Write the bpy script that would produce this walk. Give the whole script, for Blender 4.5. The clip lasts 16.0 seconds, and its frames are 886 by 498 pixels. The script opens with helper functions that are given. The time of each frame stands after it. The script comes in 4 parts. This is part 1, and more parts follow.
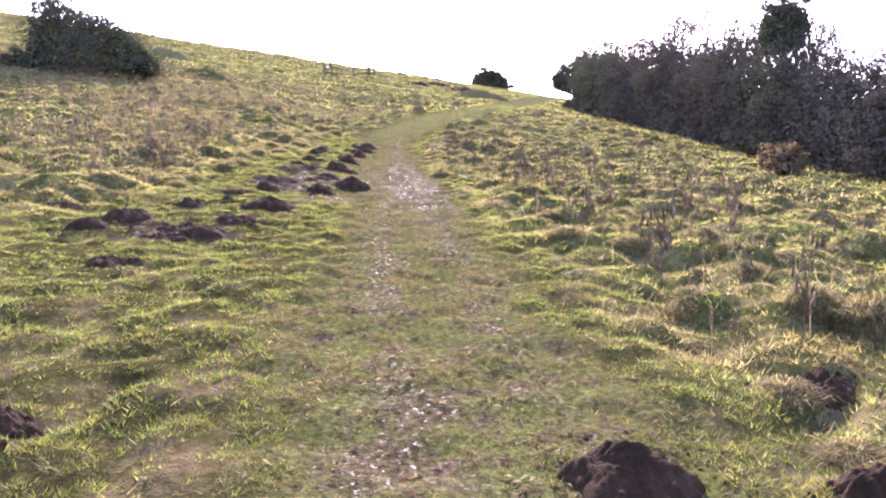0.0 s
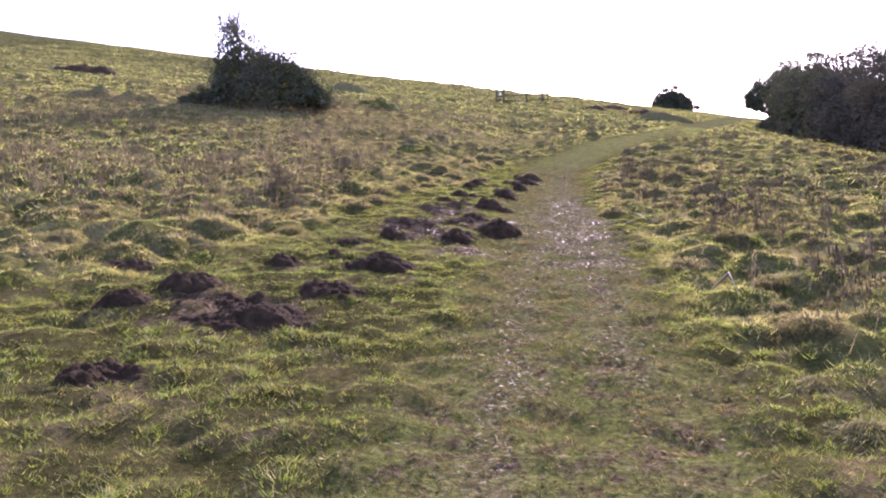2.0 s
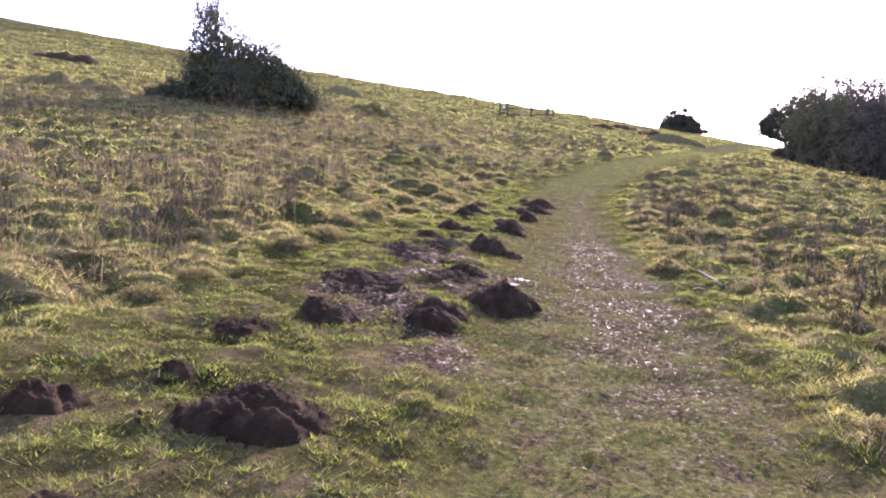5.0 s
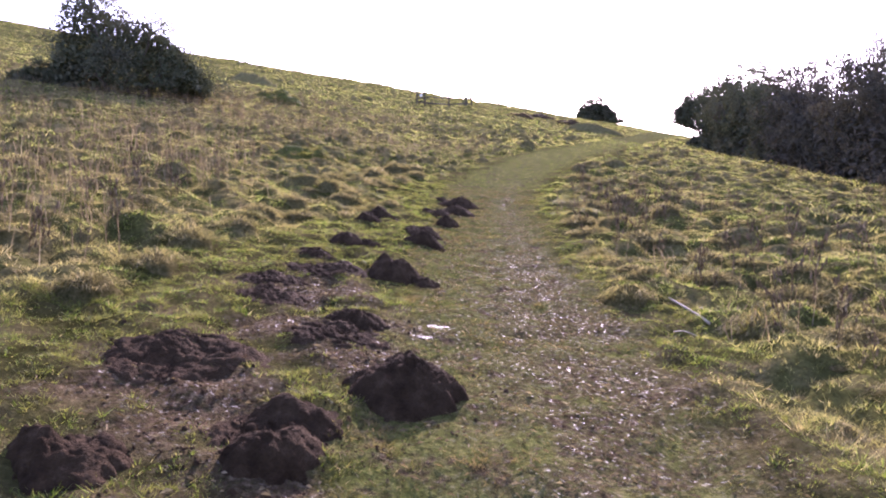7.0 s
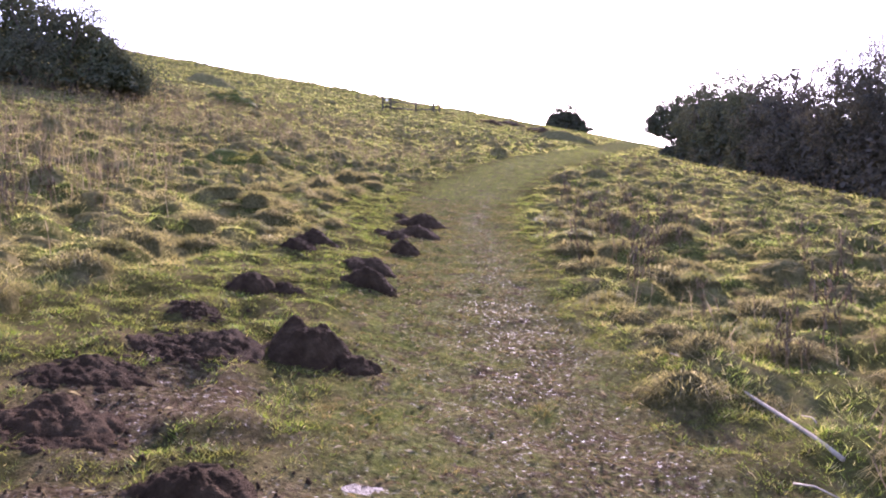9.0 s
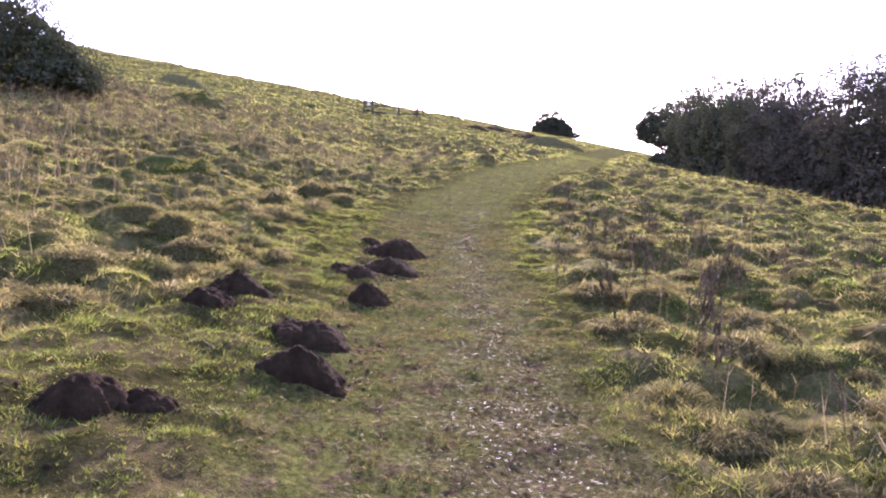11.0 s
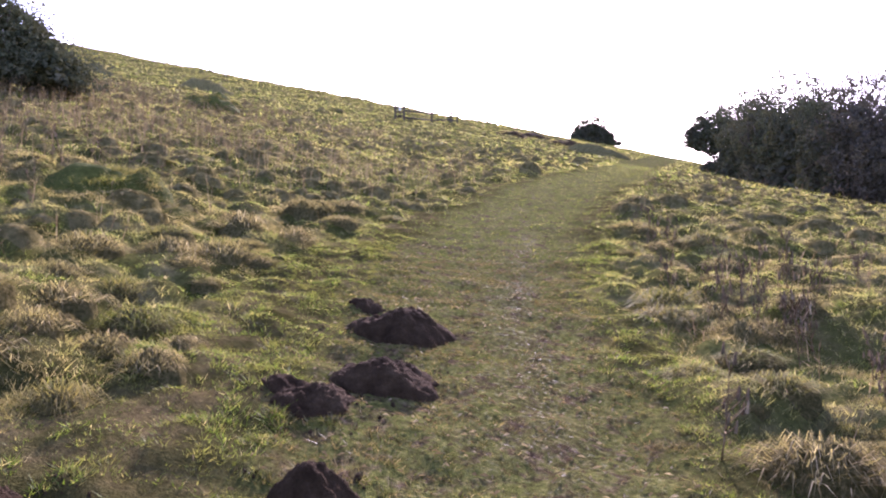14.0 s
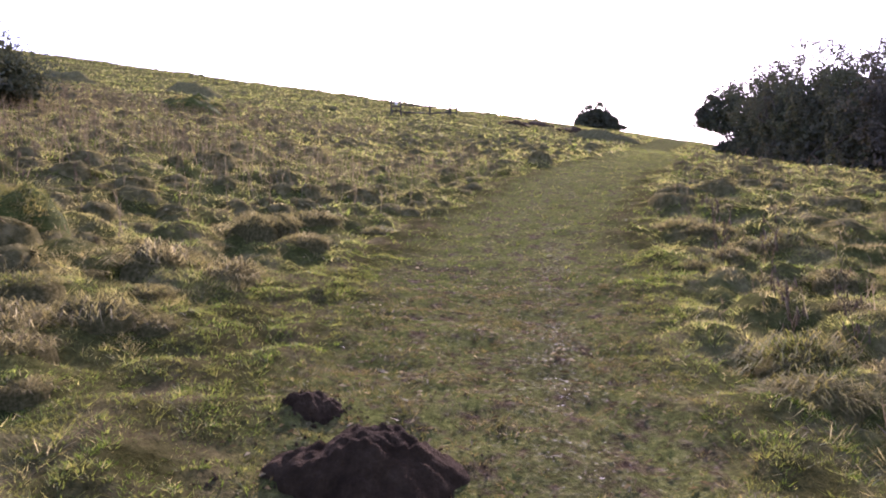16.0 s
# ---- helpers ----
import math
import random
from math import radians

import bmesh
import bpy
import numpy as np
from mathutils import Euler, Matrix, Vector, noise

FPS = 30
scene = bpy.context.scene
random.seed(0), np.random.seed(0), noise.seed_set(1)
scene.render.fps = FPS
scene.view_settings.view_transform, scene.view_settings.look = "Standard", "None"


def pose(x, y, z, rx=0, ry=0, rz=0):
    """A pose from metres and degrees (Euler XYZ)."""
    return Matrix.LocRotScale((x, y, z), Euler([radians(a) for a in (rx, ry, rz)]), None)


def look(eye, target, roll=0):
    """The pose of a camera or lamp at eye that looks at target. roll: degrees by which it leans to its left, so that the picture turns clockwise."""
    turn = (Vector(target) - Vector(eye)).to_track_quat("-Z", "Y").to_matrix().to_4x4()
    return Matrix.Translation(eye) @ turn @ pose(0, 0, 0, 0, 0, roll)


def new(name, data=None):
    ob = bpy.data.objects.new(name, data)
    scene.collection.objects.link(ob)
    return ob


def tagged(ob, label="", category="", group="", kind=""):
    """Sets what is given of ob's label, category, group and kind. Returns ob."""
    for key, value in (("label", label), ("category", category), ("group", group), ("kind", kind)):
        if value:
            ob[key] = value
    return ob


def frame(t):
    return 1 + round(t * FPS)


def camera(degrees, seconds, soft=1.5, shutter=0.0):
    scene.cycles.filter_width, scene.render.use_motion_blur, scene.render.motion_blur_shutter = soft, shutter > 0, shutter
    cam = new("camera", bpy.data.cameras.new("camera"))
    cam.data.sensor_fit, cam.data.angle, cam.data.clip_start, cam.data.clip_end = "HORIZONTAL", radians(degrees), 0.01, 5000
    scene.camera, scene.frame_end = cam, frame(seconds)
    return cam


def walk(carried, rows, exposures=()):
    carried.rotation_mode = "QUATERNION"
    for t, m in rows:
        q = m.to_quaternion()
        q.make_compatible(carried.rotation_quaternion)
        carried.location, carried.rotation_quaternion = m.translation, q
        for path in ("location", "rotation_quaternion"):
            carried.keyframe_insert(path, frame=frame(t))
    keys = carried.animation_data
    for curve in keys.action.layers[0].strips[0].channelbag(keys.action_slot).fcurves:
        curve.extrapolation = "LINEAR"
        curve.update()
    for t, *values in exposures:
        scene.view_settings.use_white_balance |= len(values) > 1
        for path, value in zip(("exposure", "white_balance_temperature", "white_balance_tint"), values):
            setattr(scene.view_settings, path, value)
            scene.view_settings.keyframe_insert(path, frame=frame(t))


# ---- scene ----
cam = camera(64.0, 16.0, soft=2.0)
METRES, EYE, TILT, LEAN, TURN = 21.0, 1.45, 0.0, 0.0, -9.2
ROWS = [
    (0.0, 0.0, 0.0, 0.0, -0.15, -3.38, 2.46),
    (0.5, 0.004, 0.0316, 0.0045, -3.35, -3.15, -1.03),
    (1.0, 0.0036, 0.0608, 0.0072, 4.08, -2.31, 1.42),
    (1.5, 0.0064, 0.0947, 0.012, 10.87, -0.44, 1.46),
    (2.0, 0.0046, 0.1235, 0.0168, 13.84, -0.74, 1.98),
    (2.5, 0.0018, 0.1579, 0.0216, 16.2, -2.58, 0.82),
    (3.0, -0.004, 0.1865, 0.0275, 14.43, -1.11, 0.63),
    (3.5, -0.0084, 0.2204, 0.0314, 17.94, -2.87, 1.02),
    (4.0, -0.017, 0.2473, 0.0354, 18.6, -1.64, -2.76),
    (4.5, -0.0215, 0.2812, 0.0401, 18.03, -0.29, 3.22),
    (5.0, -0.0308, 0.3117, 0.0437, 13.47, 0.19, -0.93),
    (5.2, -0.0318, 0.3231, 0.0455, 10.06, -1.48, 0.47),
    (7.3, -0.0453, 0.4497, 0.0622, 5.83, -0.49, 0.27),
    (7.5, -0.0463, 0.462, 0.0628, 3.84, -2.33, 1.3),
    (8.0, -0.0486, 0.4959, 0.0676, 4.87, -2.07, 1.17),
    (8.5, -0.0526, 0.5251, 0.0725, 3.35, -2.11, 0.17),
    (9.0, -0.0521, 0.5583, 0.0767, 4.49, 0.03, -0.0),
    (9.5, -0.0541, 0.5883, 0.081, 2.75, 1.28, -1.3),
    (9.7, -0.0541, 0.5997, 0.0822, 1.89, 0.16, 0.07),
    (11.8, -0.0639, 0.722, 0.1024, 3.59, 0.62, -0.54),
    (12.0, -0.0647, 0.7328, 0.1034, -0.39, -0.15, -0.8),
    (12.5, -0.0649, 0.7631, 0.1077, 2.89, -2.97, 0.41),
    (13.0, -0.0671, 0.7955, 0.1127, 0.66, -2.26, -0.75),
    (13.5, -0.0671, 0.8267, 0.1165, 7.2, 0.52, 0.09),
    (14.0, -0.0716, 0.8585, 0.1218, 5.9, 1.07, -0.68),
    (14.5, -0.0764, 0.8888, 0.1251, 7.36, 0.19, 2.36),
    (15.0, -0.0804, 0.92, 0.1297, 9.48, 1.32, 0.52),
    (15.5, -0.0789, 0.9487, 0.1333, 4.26, 2.37, 1.44),
    (16.0, -0.081, 0.9792, 0.138, 6.44, 0.64, 2.2),
]
EXPOSURES = [(0.0, 2.78, 5950, 48), (0.5, 2.54, 5950, 48), (1.0, 2.46, 5950, 48), (1.5, 2.22, 5950, 48), (3.5, 2.17, 5950, 48), (4.0, 2.57, 5950, 48), (4.5, 2.52, 5950, 48), (5.2, 2.27, 5950, 48), (6.5, 2.22, 5950, 48), (7.4, 2.12, 5950, 48), (8.0, 2.22, 5950, 48), (9.5, 2.27, 5950, 48), (12.0, 2.22, 5950, 48), (12.6, 2.17, 5950, 48), (13.5, 2.20, 5950, 48), (16.0, 1.84, 5950, 48)]
walk(cam, [(t, pose(0, 0, EYE, TILT, LEAN, TURN) @ pose(METRES * x, METRES * y, METRES * z, 90 + pitch, roll, yaw)) for t, x, y, z, yaw, pitch, roll in ROWS], EXPOSURES)

# ---- light ----
SUN_AZ, SUN_EL = 10.0, 28.0  # degrees from +y towards +x, and above the horizon
world = bpy.data.worlds.new("world")
scene.world = world
world.use_nodes = True
wn = world.node_tree.nodes
sky = wn.new("ShaderNodeTexSky")
sky.sky_type, sky.sun_disc = "NISHITA", False
sky.sun_elevation, sky.sun_rotation = radians(SUN_EL), radians(SUN_AZ)
sky.air_density, sky.dust_density, sky.ozone_density = 1.0, 1.6, 1.0
wn["Background"].inputs["Strength"].default_value = 0.15
world.node_tree.links.new(sky.outputs[0], wn["Background"].inputs["Color"])
sun = new("sun", bpy.data.lights.new("sun", "SUN"))
sun.data.energy, sun.data.angle, sun.data.color = 3.6, radians(0.6), (1.0, 0.95, 0.88)
way = Vector((math.sin(radians(SUN_AZ)) * math.cos(radians(SUN_EL)), math.cos(radians(SUN_AZ)) * math.cos(radians(SUN_EL)), math.sin(radians(SUN_EL))))
sun.matrix_world = look(way * 60, (0, 0, 0))

rng = np.random.default_rng(7)


# ---- materials ----
def material(name):
    m = bpy.data.materials.new(name)
    m.use_nodes = True
    t = m.node_tree
    for n in list(t.nodes):
        t.nodes.remove(n)
    out = t.nodes.new("ShaderNodeOutputMaterial")

    def add(kind, **sets):
        n = t.nodes.new("ShaderNode" + kind)
        for k, v in sets.items():
            n.inputs[k].default_value = v
        return n

    return m, t, out, add


def noise_node(t, add, coord, scale, detail=4.0, rough=0.6):
    n = add("TexNoise", Scale=scale, Detail=detail, Roughness=rough)
    t.links.new(coord, n.inputs["Vector"])
    return n.outputs["Fac"]


def ramp(t, fac, stops):
    r = t.nodes.new("ShaderNodeValToRGB")
    while len(r.color_ramp.elements) < len(stops):
        r.color_ramp.elements.new(0.5)
    for e, (p, c) in zip(r.color_ramp.elements, stops):
        e.position, e.color = p, (*c, 1) if len(c) == 3 else c
    t.links.new(fac, r.inputs["Fac"])
    return r.outputs["Color"]


def grey(v):
    return (v, v, v)


def mix(t, fac, a, b, blend="MIX"):
    n = t.nodes.new("ShaderNodeMix")
    n.data_type, n.blend_type = "RGBA", blend
    for sock, v in ((n.inputs[0], fac), (n.inputs[6], a), (n.inputs[7], b)):
        if hasattr(v, "is_output"):
            t.links.new(v, sock)
        elif isinstance(v, float):
            sock.default_value = v
        else:
            sock.default_value = (*v, 1)
    return n.outputs[2]


def calc(t, op, a, b=0.0):
    n = t.nodes.new("ShaderNodeMath")
    n.operation = op
    for sock, v in zip(n.inputs, (a, b)):
        if hasattr(v, "is_output"):
            t.links.new(v, sock)
        else:
            sock.default_value = v
    return n.outputs[0]


def leafy(name, stops, patch, patch_scale, clear=0.45, rough=0.5, island=True, gloss=0.08):
    """Thin plant matter: colour varies by piece and by patches of ground, and light shines through."""
    m, t, out, add = material(name)
    geo = t.nodes.new("ShaderNodeNewGeometry")
    info = t.nodes.new("ShaderNodeObjectInfo")
    col = ramp(t, geo.outputs["Random Per Island"] if island else info.outputs["Random"], stops)
    big = noise_node(t, add, geo.outputs["Position"], patch_scale, 3.0)
    col = mix(t, ramp(t, big, [(0.42, grey(0)), (0.62, grey(0.85))]), col, patch)
    tuft = noise_node(t, add, geo.outputs["Position"], 11.0, 3.0)
    col = mix(t, 0.75, col, ramp(t, tuft, [(0.36, (0.42, 0.46, 0.40)), (0.5, grey(0.85)), (0.64, (1.25, 1.2, 1.05))]), "MULTIPLY")
    fine = noise_node(t, add, geo.outputs["Position"], 60.0, 2.0)
    col = mix(t, 0.5, col, ramp(t, fine, [(0.3, grey(0.45)), (0.7, grey(1.0))]), "MULTIPLY")
    p = add("BsdfPrincipled", Roughness=rough)
    p.inputs["Specular IOR Level"].default_value = gloss
    t.links.new(col, p.inputs["Base Color"])
    tr = t.nodes.new("ShaderNodeBsdfTranslucent")
    t.links.new(mix(t, 1.0, col, (1.1, 1.1, 0.72), "MULTIPLY"), tr.inputs["Color"])
    sh = add("MixShader", Fac=clear)
    t.links.new(p.outputs[0], sh.inputs[1])
    t.links.new(tr.outputs[0], sh.inputs[2])
    t.links.new(sh.outputs[0], out.inputs["Surface"])
    return m


def solid(name, stops, scale, rough=0.9, bump=0.5, bump_scale=40.0, depth=0.02, coat=0.06, vary=0.0):
    """Matt earth, bark and wood: two scales of colour and a fine relief."""
    m, t, out, add = material(name)
    co = t.nodes.new("ShaderNodeTexCoord").outputs["Object"]
    col = ramp(t, noise_node(t, add, co, scale, 6.0, 0.65), stops)
    col = mix(t, 0.6, col, ramp(t, noise_node(t, add, co, scale * 9, 3.0), [(0.3, grey(0.5)), (0.75, grey(1.0))]), "MULTIPLY")
    if vary:
        info = t.nodes.new("ShaderNodeObjectInfo")
        col = mix(t, 1.0, col, ramp(t, info.outputs["Random"], [(0.0, grey(1 - vary)), (1.0, grey(1.0))]), "MULTIPLY")
    p = add("BsdfPrincipled", Roughness=rough)
    p.inputs["Specular IOR Level"].default_value = coat
    t.links.new(col, p.inputs["Base Color"])
    b = add("Bump", Strength=bump, Distance=depth)
    t.links.new(noise_node(t, add, co, bump_scale, 5.0, 0.7), b.inputs["Height"])
    t.links.new(b.outputs[0], p.inputs["Normal"])
    t.links.new(p.outputs[0], out.inputs["Surface"])
    return m


def ground_material():
    """Turf over brown earth: 'worn' is the trodden path, 'wet' are its muddy places."""
    m, t, out, add = material("turf_and_mud")
    pos = t.nodes.new("ShaderNodeNewGeometry").outputs["Position"]

    def attr(name):
        a = t.nodes.new("ShaderNodeAttribute")
        a.attribute_name = name
        return a.outputs["Fac"]

    worn, wet, rough_land = attr("worn"), attr("wet"), attr("rough_land")
    mid, fine, big = noise_node(t, add, pos, 2.2, 5.0), noise_node(t, add, pos, 22.0, 5.0, 0.7), noise_node(t, add, pos, 0.35, 3.0)
    # Soil and thatch tones, darkened so that gaps between blades read as shadow.
    turf = ramp(t, mid, [(0.3, (0.030, 0.030, 0.010)), (0.5, (0.062, 0.056, 0.021)), (0.7, (0.13, 0.098, 0.048))])
    straw = ramp(t, mid, [(0.3, (0.05, 0.058, 0.016)), (0.5, (0.11, 0.11, 0.034)), (0.7, (0.22, 0.185, 0.085))])
    turf = mix(t, calc(t, "MULTIPLY", rough_land, ramp(t, big, [(0.35, grey(0.3)), (0.65, grey(1.0))])), turf, straw)
    turf = mix(t, 0.7, turf, ramp(t, fine, [(0.3, grey(0.2)), (0.7, grey(1.2))]), "MULTIPLY")
    mud = ramp(t, fine, [(0.32, (0.020, 0.013, 0.009)), (0.5, (0.060, 0.041, 0.026)), (0.62, (0.105, 0.075, 0.048)), (0.76, (0.20, 0.155, 0.105))])
    bare = calc(t, "MULTIPLY", worn, ramp(t, noise_node(t, add, pos, 6.0, 6.0, 0.7), [(0.47, grey(0.05)), (0.63, grey(0.95))]))
    bare = calc(t, "MAXIMUM", bare, calc(t, "MULTIPLY", wet, ramp(t, noise_node(t, add, pos, 26.0, 4.0), [(0.35, grey(0.35)), (0.6, grey(0.95))])))
    turf = mix(t, calc(t, "MULTIPLY", worn, 0.75), turf, ramp(t, fine, [(0.3, (0.035, 0.036, 0.012)), (0.55, (0.10, 0.115, 0.028)), (0.75, (0.21, 0.205, 0.062))]))
    col = mix(t, bare, turf, mud)
    p = add("BsdfPrincipled", Roughness=0.8)
    t.links.new(col, p.inputs["Base Color"])
    shine = calc(t, "MULTIPLY", calc(t, "MAXIMUM", wet, calc(t, "MULTIPLY", bare, 0.35)), ramp(t, noise_node(t, add, pos, 34.0, 4.0), [(0.585, grey(0.0)), (0.66, grey(1.0))]))
    t.links.new(calc(t, "SUBTRACT", 0.9, calc(t, "MULTIPLY", shine, 0.45)), p.inputs["Roughness"])
    t.links.new(calc(t, "MULTIPLY", shine, 0.13), p.inputs["Specular IOR Level"])
    b = add("Bump", Strength=0.9, Distance=0.03)
    t.links.new(calc(t, "ADD", fine, noise_node(t, add, pos, 70.0, 3.0)), b.inputs["Height"])
    t.links.new(b.outputs[0], p.inputs["Normal"])
    t.links.new(p.outputs[0], out.inputs["Surface"])
    return m


GROUND = ground_material()
TURF = leafy("turf_blades", [(0.0, (0.05, 0.08, 0.014)), (0.3, (0.125, 0.19, 0.03)), (0.65, (0.22, 0.28, 0.055)), (0.88, (0.33, 0.29, 0.115)), (1.0, (0.52, 0.43, 0.26))], (0.20, 0.195, 0.06), 3.2, 0.5, 0.6, True, 0.08)
TRODDEN = leafy("trodden_blades", [(0.0, (0.05, 0.06, 0.014)), (0.5, (0.115, 0.125, 0.031)), (0.85, (0.22, 0.185, 0.078)), (1.0, (0.44, 0.35, 0.21))], (0.19, 0.14, 0.07), 2.4, 0.45, 0.5, True, 0.12)
ROUGH = leafy("rough_blades", [(0.0, (0.085, 0.13, 0.026)), (0.45, (0.20, 0.265, 0.055)), (0.75, (0.335, 0.355, 0.105)), (1.0, (0.64, 0.53, 0.33))], (0.38, 0.325, 0.15), 1.1, 0.58, 0.6, True, 0.07)
GREEN_MOP = leafy("green_tussock_blades", [(0.0, (0.09, 0.11, 0.024)), (0.5, (0.19, 0.20, 0.055)), (1.0, (0.36, 0.31, 0.13))], (0.27, 0.22, 0.09), 1.3, 0.5, 0.7, True, 0.03)
STEM = leafy("dry_stems", [(0.0, (0.11, 0.08, 0.055)), (0.5, (0.21, 0.16, 0.11)), (1.0, (0.38, 0.31, 0.22))], (0.18, 0.135, 0.095), 0.8, 0.3, 0.85, True, 0.0)
STRAW = leafy("straw_blades", [(0.0, (0.12, 0.095, 0.05)), (0.4, (0.235, 0.195, 0.105)), (0.8, (0.385, 0.325, 0.19)), (1.0, (0.60, 0.51, 0.35))], (0.26, 0.225, 0.10), 1.3, 0.62, 0.85, True, 0.0)
THATCH = solid("thatch", [(0.3, (0.075, 0.072, 0.028)), (0.5, (0.17, 0.15, 0.062)), (0.7, (0.31, 0.255, 0.12))], 9.0, 0.95, 1.0, 55.0, 0.05, 0.0, 0.3)
MOSS = solid("mossy_turf", [(0.3, (0.045, 0.055, 0.014)), (0.6, (0.085, 0.095, 0.024)), (0.8, (0.15, 0.145, 0.045))], 6.0, 0.95, 0.9, 50.0, 0.03, 0.02)
EARTH = solid("molehill_earth", [(0.3, (0.032, 0.020, 0.012)), (0.55, (0.068, 0.045, 0.026)), (0.8, (0.135, 0.092, 0.055))], 8.0, 0.95, 1.0, 55.0, 0.04, 0.02, 0.25)
BARK = solid("bark", [(0.3, (0.05, 0.042, 0.032)), (0.6, (0.10, 0.085, 0.065)), (0.8, (0.16, 0.14, 0.11))], 5.0, 0.9, 0.8, 30.0, 0.02)
STALK = leafy("dead_stalk", [(0.0, (0.10, 0.07, 0.045)), (0.6, (0.19, 0.14, 0.09)), (1.0, (0.31, 0.24, 0.16))], (0.15, 0.11, 0.07), 2.0, 0.25, 0.85, True, 0.0)
LEAF = leafy("dark_leaves", [(0.0, (0.07, 0.08, 0.05)), (0.6, (0.10, 0.11, 0.068)), (1.0, (0.13, 0.13, 0.085))], (0.11, 0.105, 0.08), 0.5, 0.12, 0.85, True, 0.0)
HEDGE_LEAF = leafy("hedge_leaves", [(0.0, (0.09, 0.085, 0.066)), (0.6, (0.105, 0.098, 0.076)), (1.0, (0.125, 0.112, 0.09))], (0.12, 0.105, 0.088), 0.4, 0.12, 0.9, True, 0.0)
TWIG = leafy("bare_twigs", [(0.0, (0.05, 0.04, 0.03)), (1.0, (0.12, 0.095, 0.075))], (0.085, 0.065, 0.05), 1.0, 0.05, 0.85)
LITTER = leafy("dry_litter", [(0.0, (0.07, 0.05, 0.027)), (0.6, (0.18, 0.135, 0.078)), (1.0, (0.38, 0.31, 0.21))], (0.16, 0.12, 0.07), 1.0, 0.25, 0.8, True, 0.04)
POST = solid("weathered_post", [(0.3, (0.05, 0.042, 0.034)), (0.6, (0.09, 0.078, 0.064)), (0.8, (0.14, 0.122, 0.10))], 6.0, 0.9, 0.6, 40.0, 0.01)
WATER = solid("muddy_water", [(0.3, (0.05, 0.038, 0.027)), (0.6, (0.08, 0.062, 0.046)), (0.8, (0.13, 0.105, 0.08))], 7.0, 0.55, 1.0, 45.0, 0.03, 0.1)
BLEACHED = solid("bleached_wood", [(0.3, (0.22, 0.18, 0.13)), (0.6, (0.38, 0.32, 0.24)), (0.8, (0.55, 0.48, 0.38))], 9.0, 0.85, 0.5, 60.0, 0.006)
WHITE = solid("white_board", [(0.3, (0.62, 0.62, 0.60)), (0.7, (0.8, 0.8, 0.78))], 3.0, 0.6, 0.1, 30.0, 0.003)


# ---- helpers of this scene ----
def cell(i, j, s):
    n = (i.astype(np.int64) * 374761393 + j.astype(np.int64) * 668265263 + s * 1274126177) & 0x7FFFFFFF
    n = ((n ^ (n >> 13)) * 1274126177) & 0x7FFFFFFF
    return ((n ^ (n >> 16)) & 0xFFFF) / 65535.0


def lumpy(x, y, size, s=0):
    """Smooth noise from 0 to 1 with lumps of that size in metres."""
    u, v = np.asarray(x, float) / size, np.asarray(y, float) / size
    u, v = u * 0.8 - v * 0.6 + 17.3 * s, u * 0.6 + v * 0.8 - 9.1 * s
    i, j = np.floor(u), np.floor(v)
    f, g = u - i, v - j
    f, g = f * f * (3 - 2 * f), g * g * (3 - 2 * g)
    return (cell(i, j, s) * (1 - f) + cell(i + 1, j, s) * f) * (1 - g) + (cell(i, j + 1, s) * (1 - f) + cell(i + 1, j + 1, s) * f) * g


def tufty(x, y, size, s=0):
    """Rounded humps crowded together, one to a cell of that size; from 0 to 1."""
    u, v = np.asarray(x, float) / size, np.asarray(y, float) / size
    i, j = np.floor(u), np.floor(v)
    z = np.zeros_like(u)
    for a in (-1, 0, 1):
        for b in (-1, 0, 1):
            ci, cj = i + a, j + b
            r = 0.42 + 0.42 * cell(ci, cj, s + 2)
            d2 = (u - ci - cell(ci, cj, s)) ** 2 + (v - cj - cell(ci, cj, s + 1)) ** 2
            z = np.maximum(z, (0.35 + 0.65 * cell(ci, cj, s + 3)) * np.maximum(1 - d2 / r**2, 0) ** 0.8)
    return z


def step(a, b, v):
    k = np.clip((v - a) / (b - a), 0, 1)
    return k * k * (3 - 2 * k)


def hill(x, y):
    """The bare slope: it rises ahead and to the west, and rolls over at a crest."""
    x, y = np.clip(np.asarray(x, float), -120, 50), np.maximum(np.asarray(y, float), -12)
    over = np.clip((y - 106) / 22, 0, 1)
    y = np.minimum(y, 106) + 22 * (over - over * over / 2) - 0.12 * np.maximum(y - 128, 0)
    u, v = x / 50, y / 110
    z = 0.074 + 15.011 * v + 14.431 * v**2 - 6.779 * v**3 + 1.598 * v**4 - 1.164 * u - 23.298 * u * v + 33.451 * u * v**2 - 17.101 * u * v**3 - 0.074 * u**2 - 0.051 * u**2 * v - 0.167 * u**3
    groove = np.exp(-(((x - 1.5) / 3.5) ** 2)) * np.exp(-(((y - 25) / 18) ** 2))
    side, bench = np.tanh((x - 1.5) / 7), np.exp(-(((y - 42) / 22) ** 2))
    return z - 0.300 * groove + 0.066 * side * bench + 0.698 * side * side * bench


def path_x(y):
    """The middle of the trodden path."""
    return np.interp(y, (-20, 0, 5, 10, 18, 24.5, 27, 30, 34, 38, 41, 44, 54, 66, 81, 100), (0.3, 0.45, 0.65, 1.1, 1.5, 2.05, 2.45, 3.1, 4.5, 6.0, 7.6, 9.3, 13.5, 17.5, 24.0, 33.0))


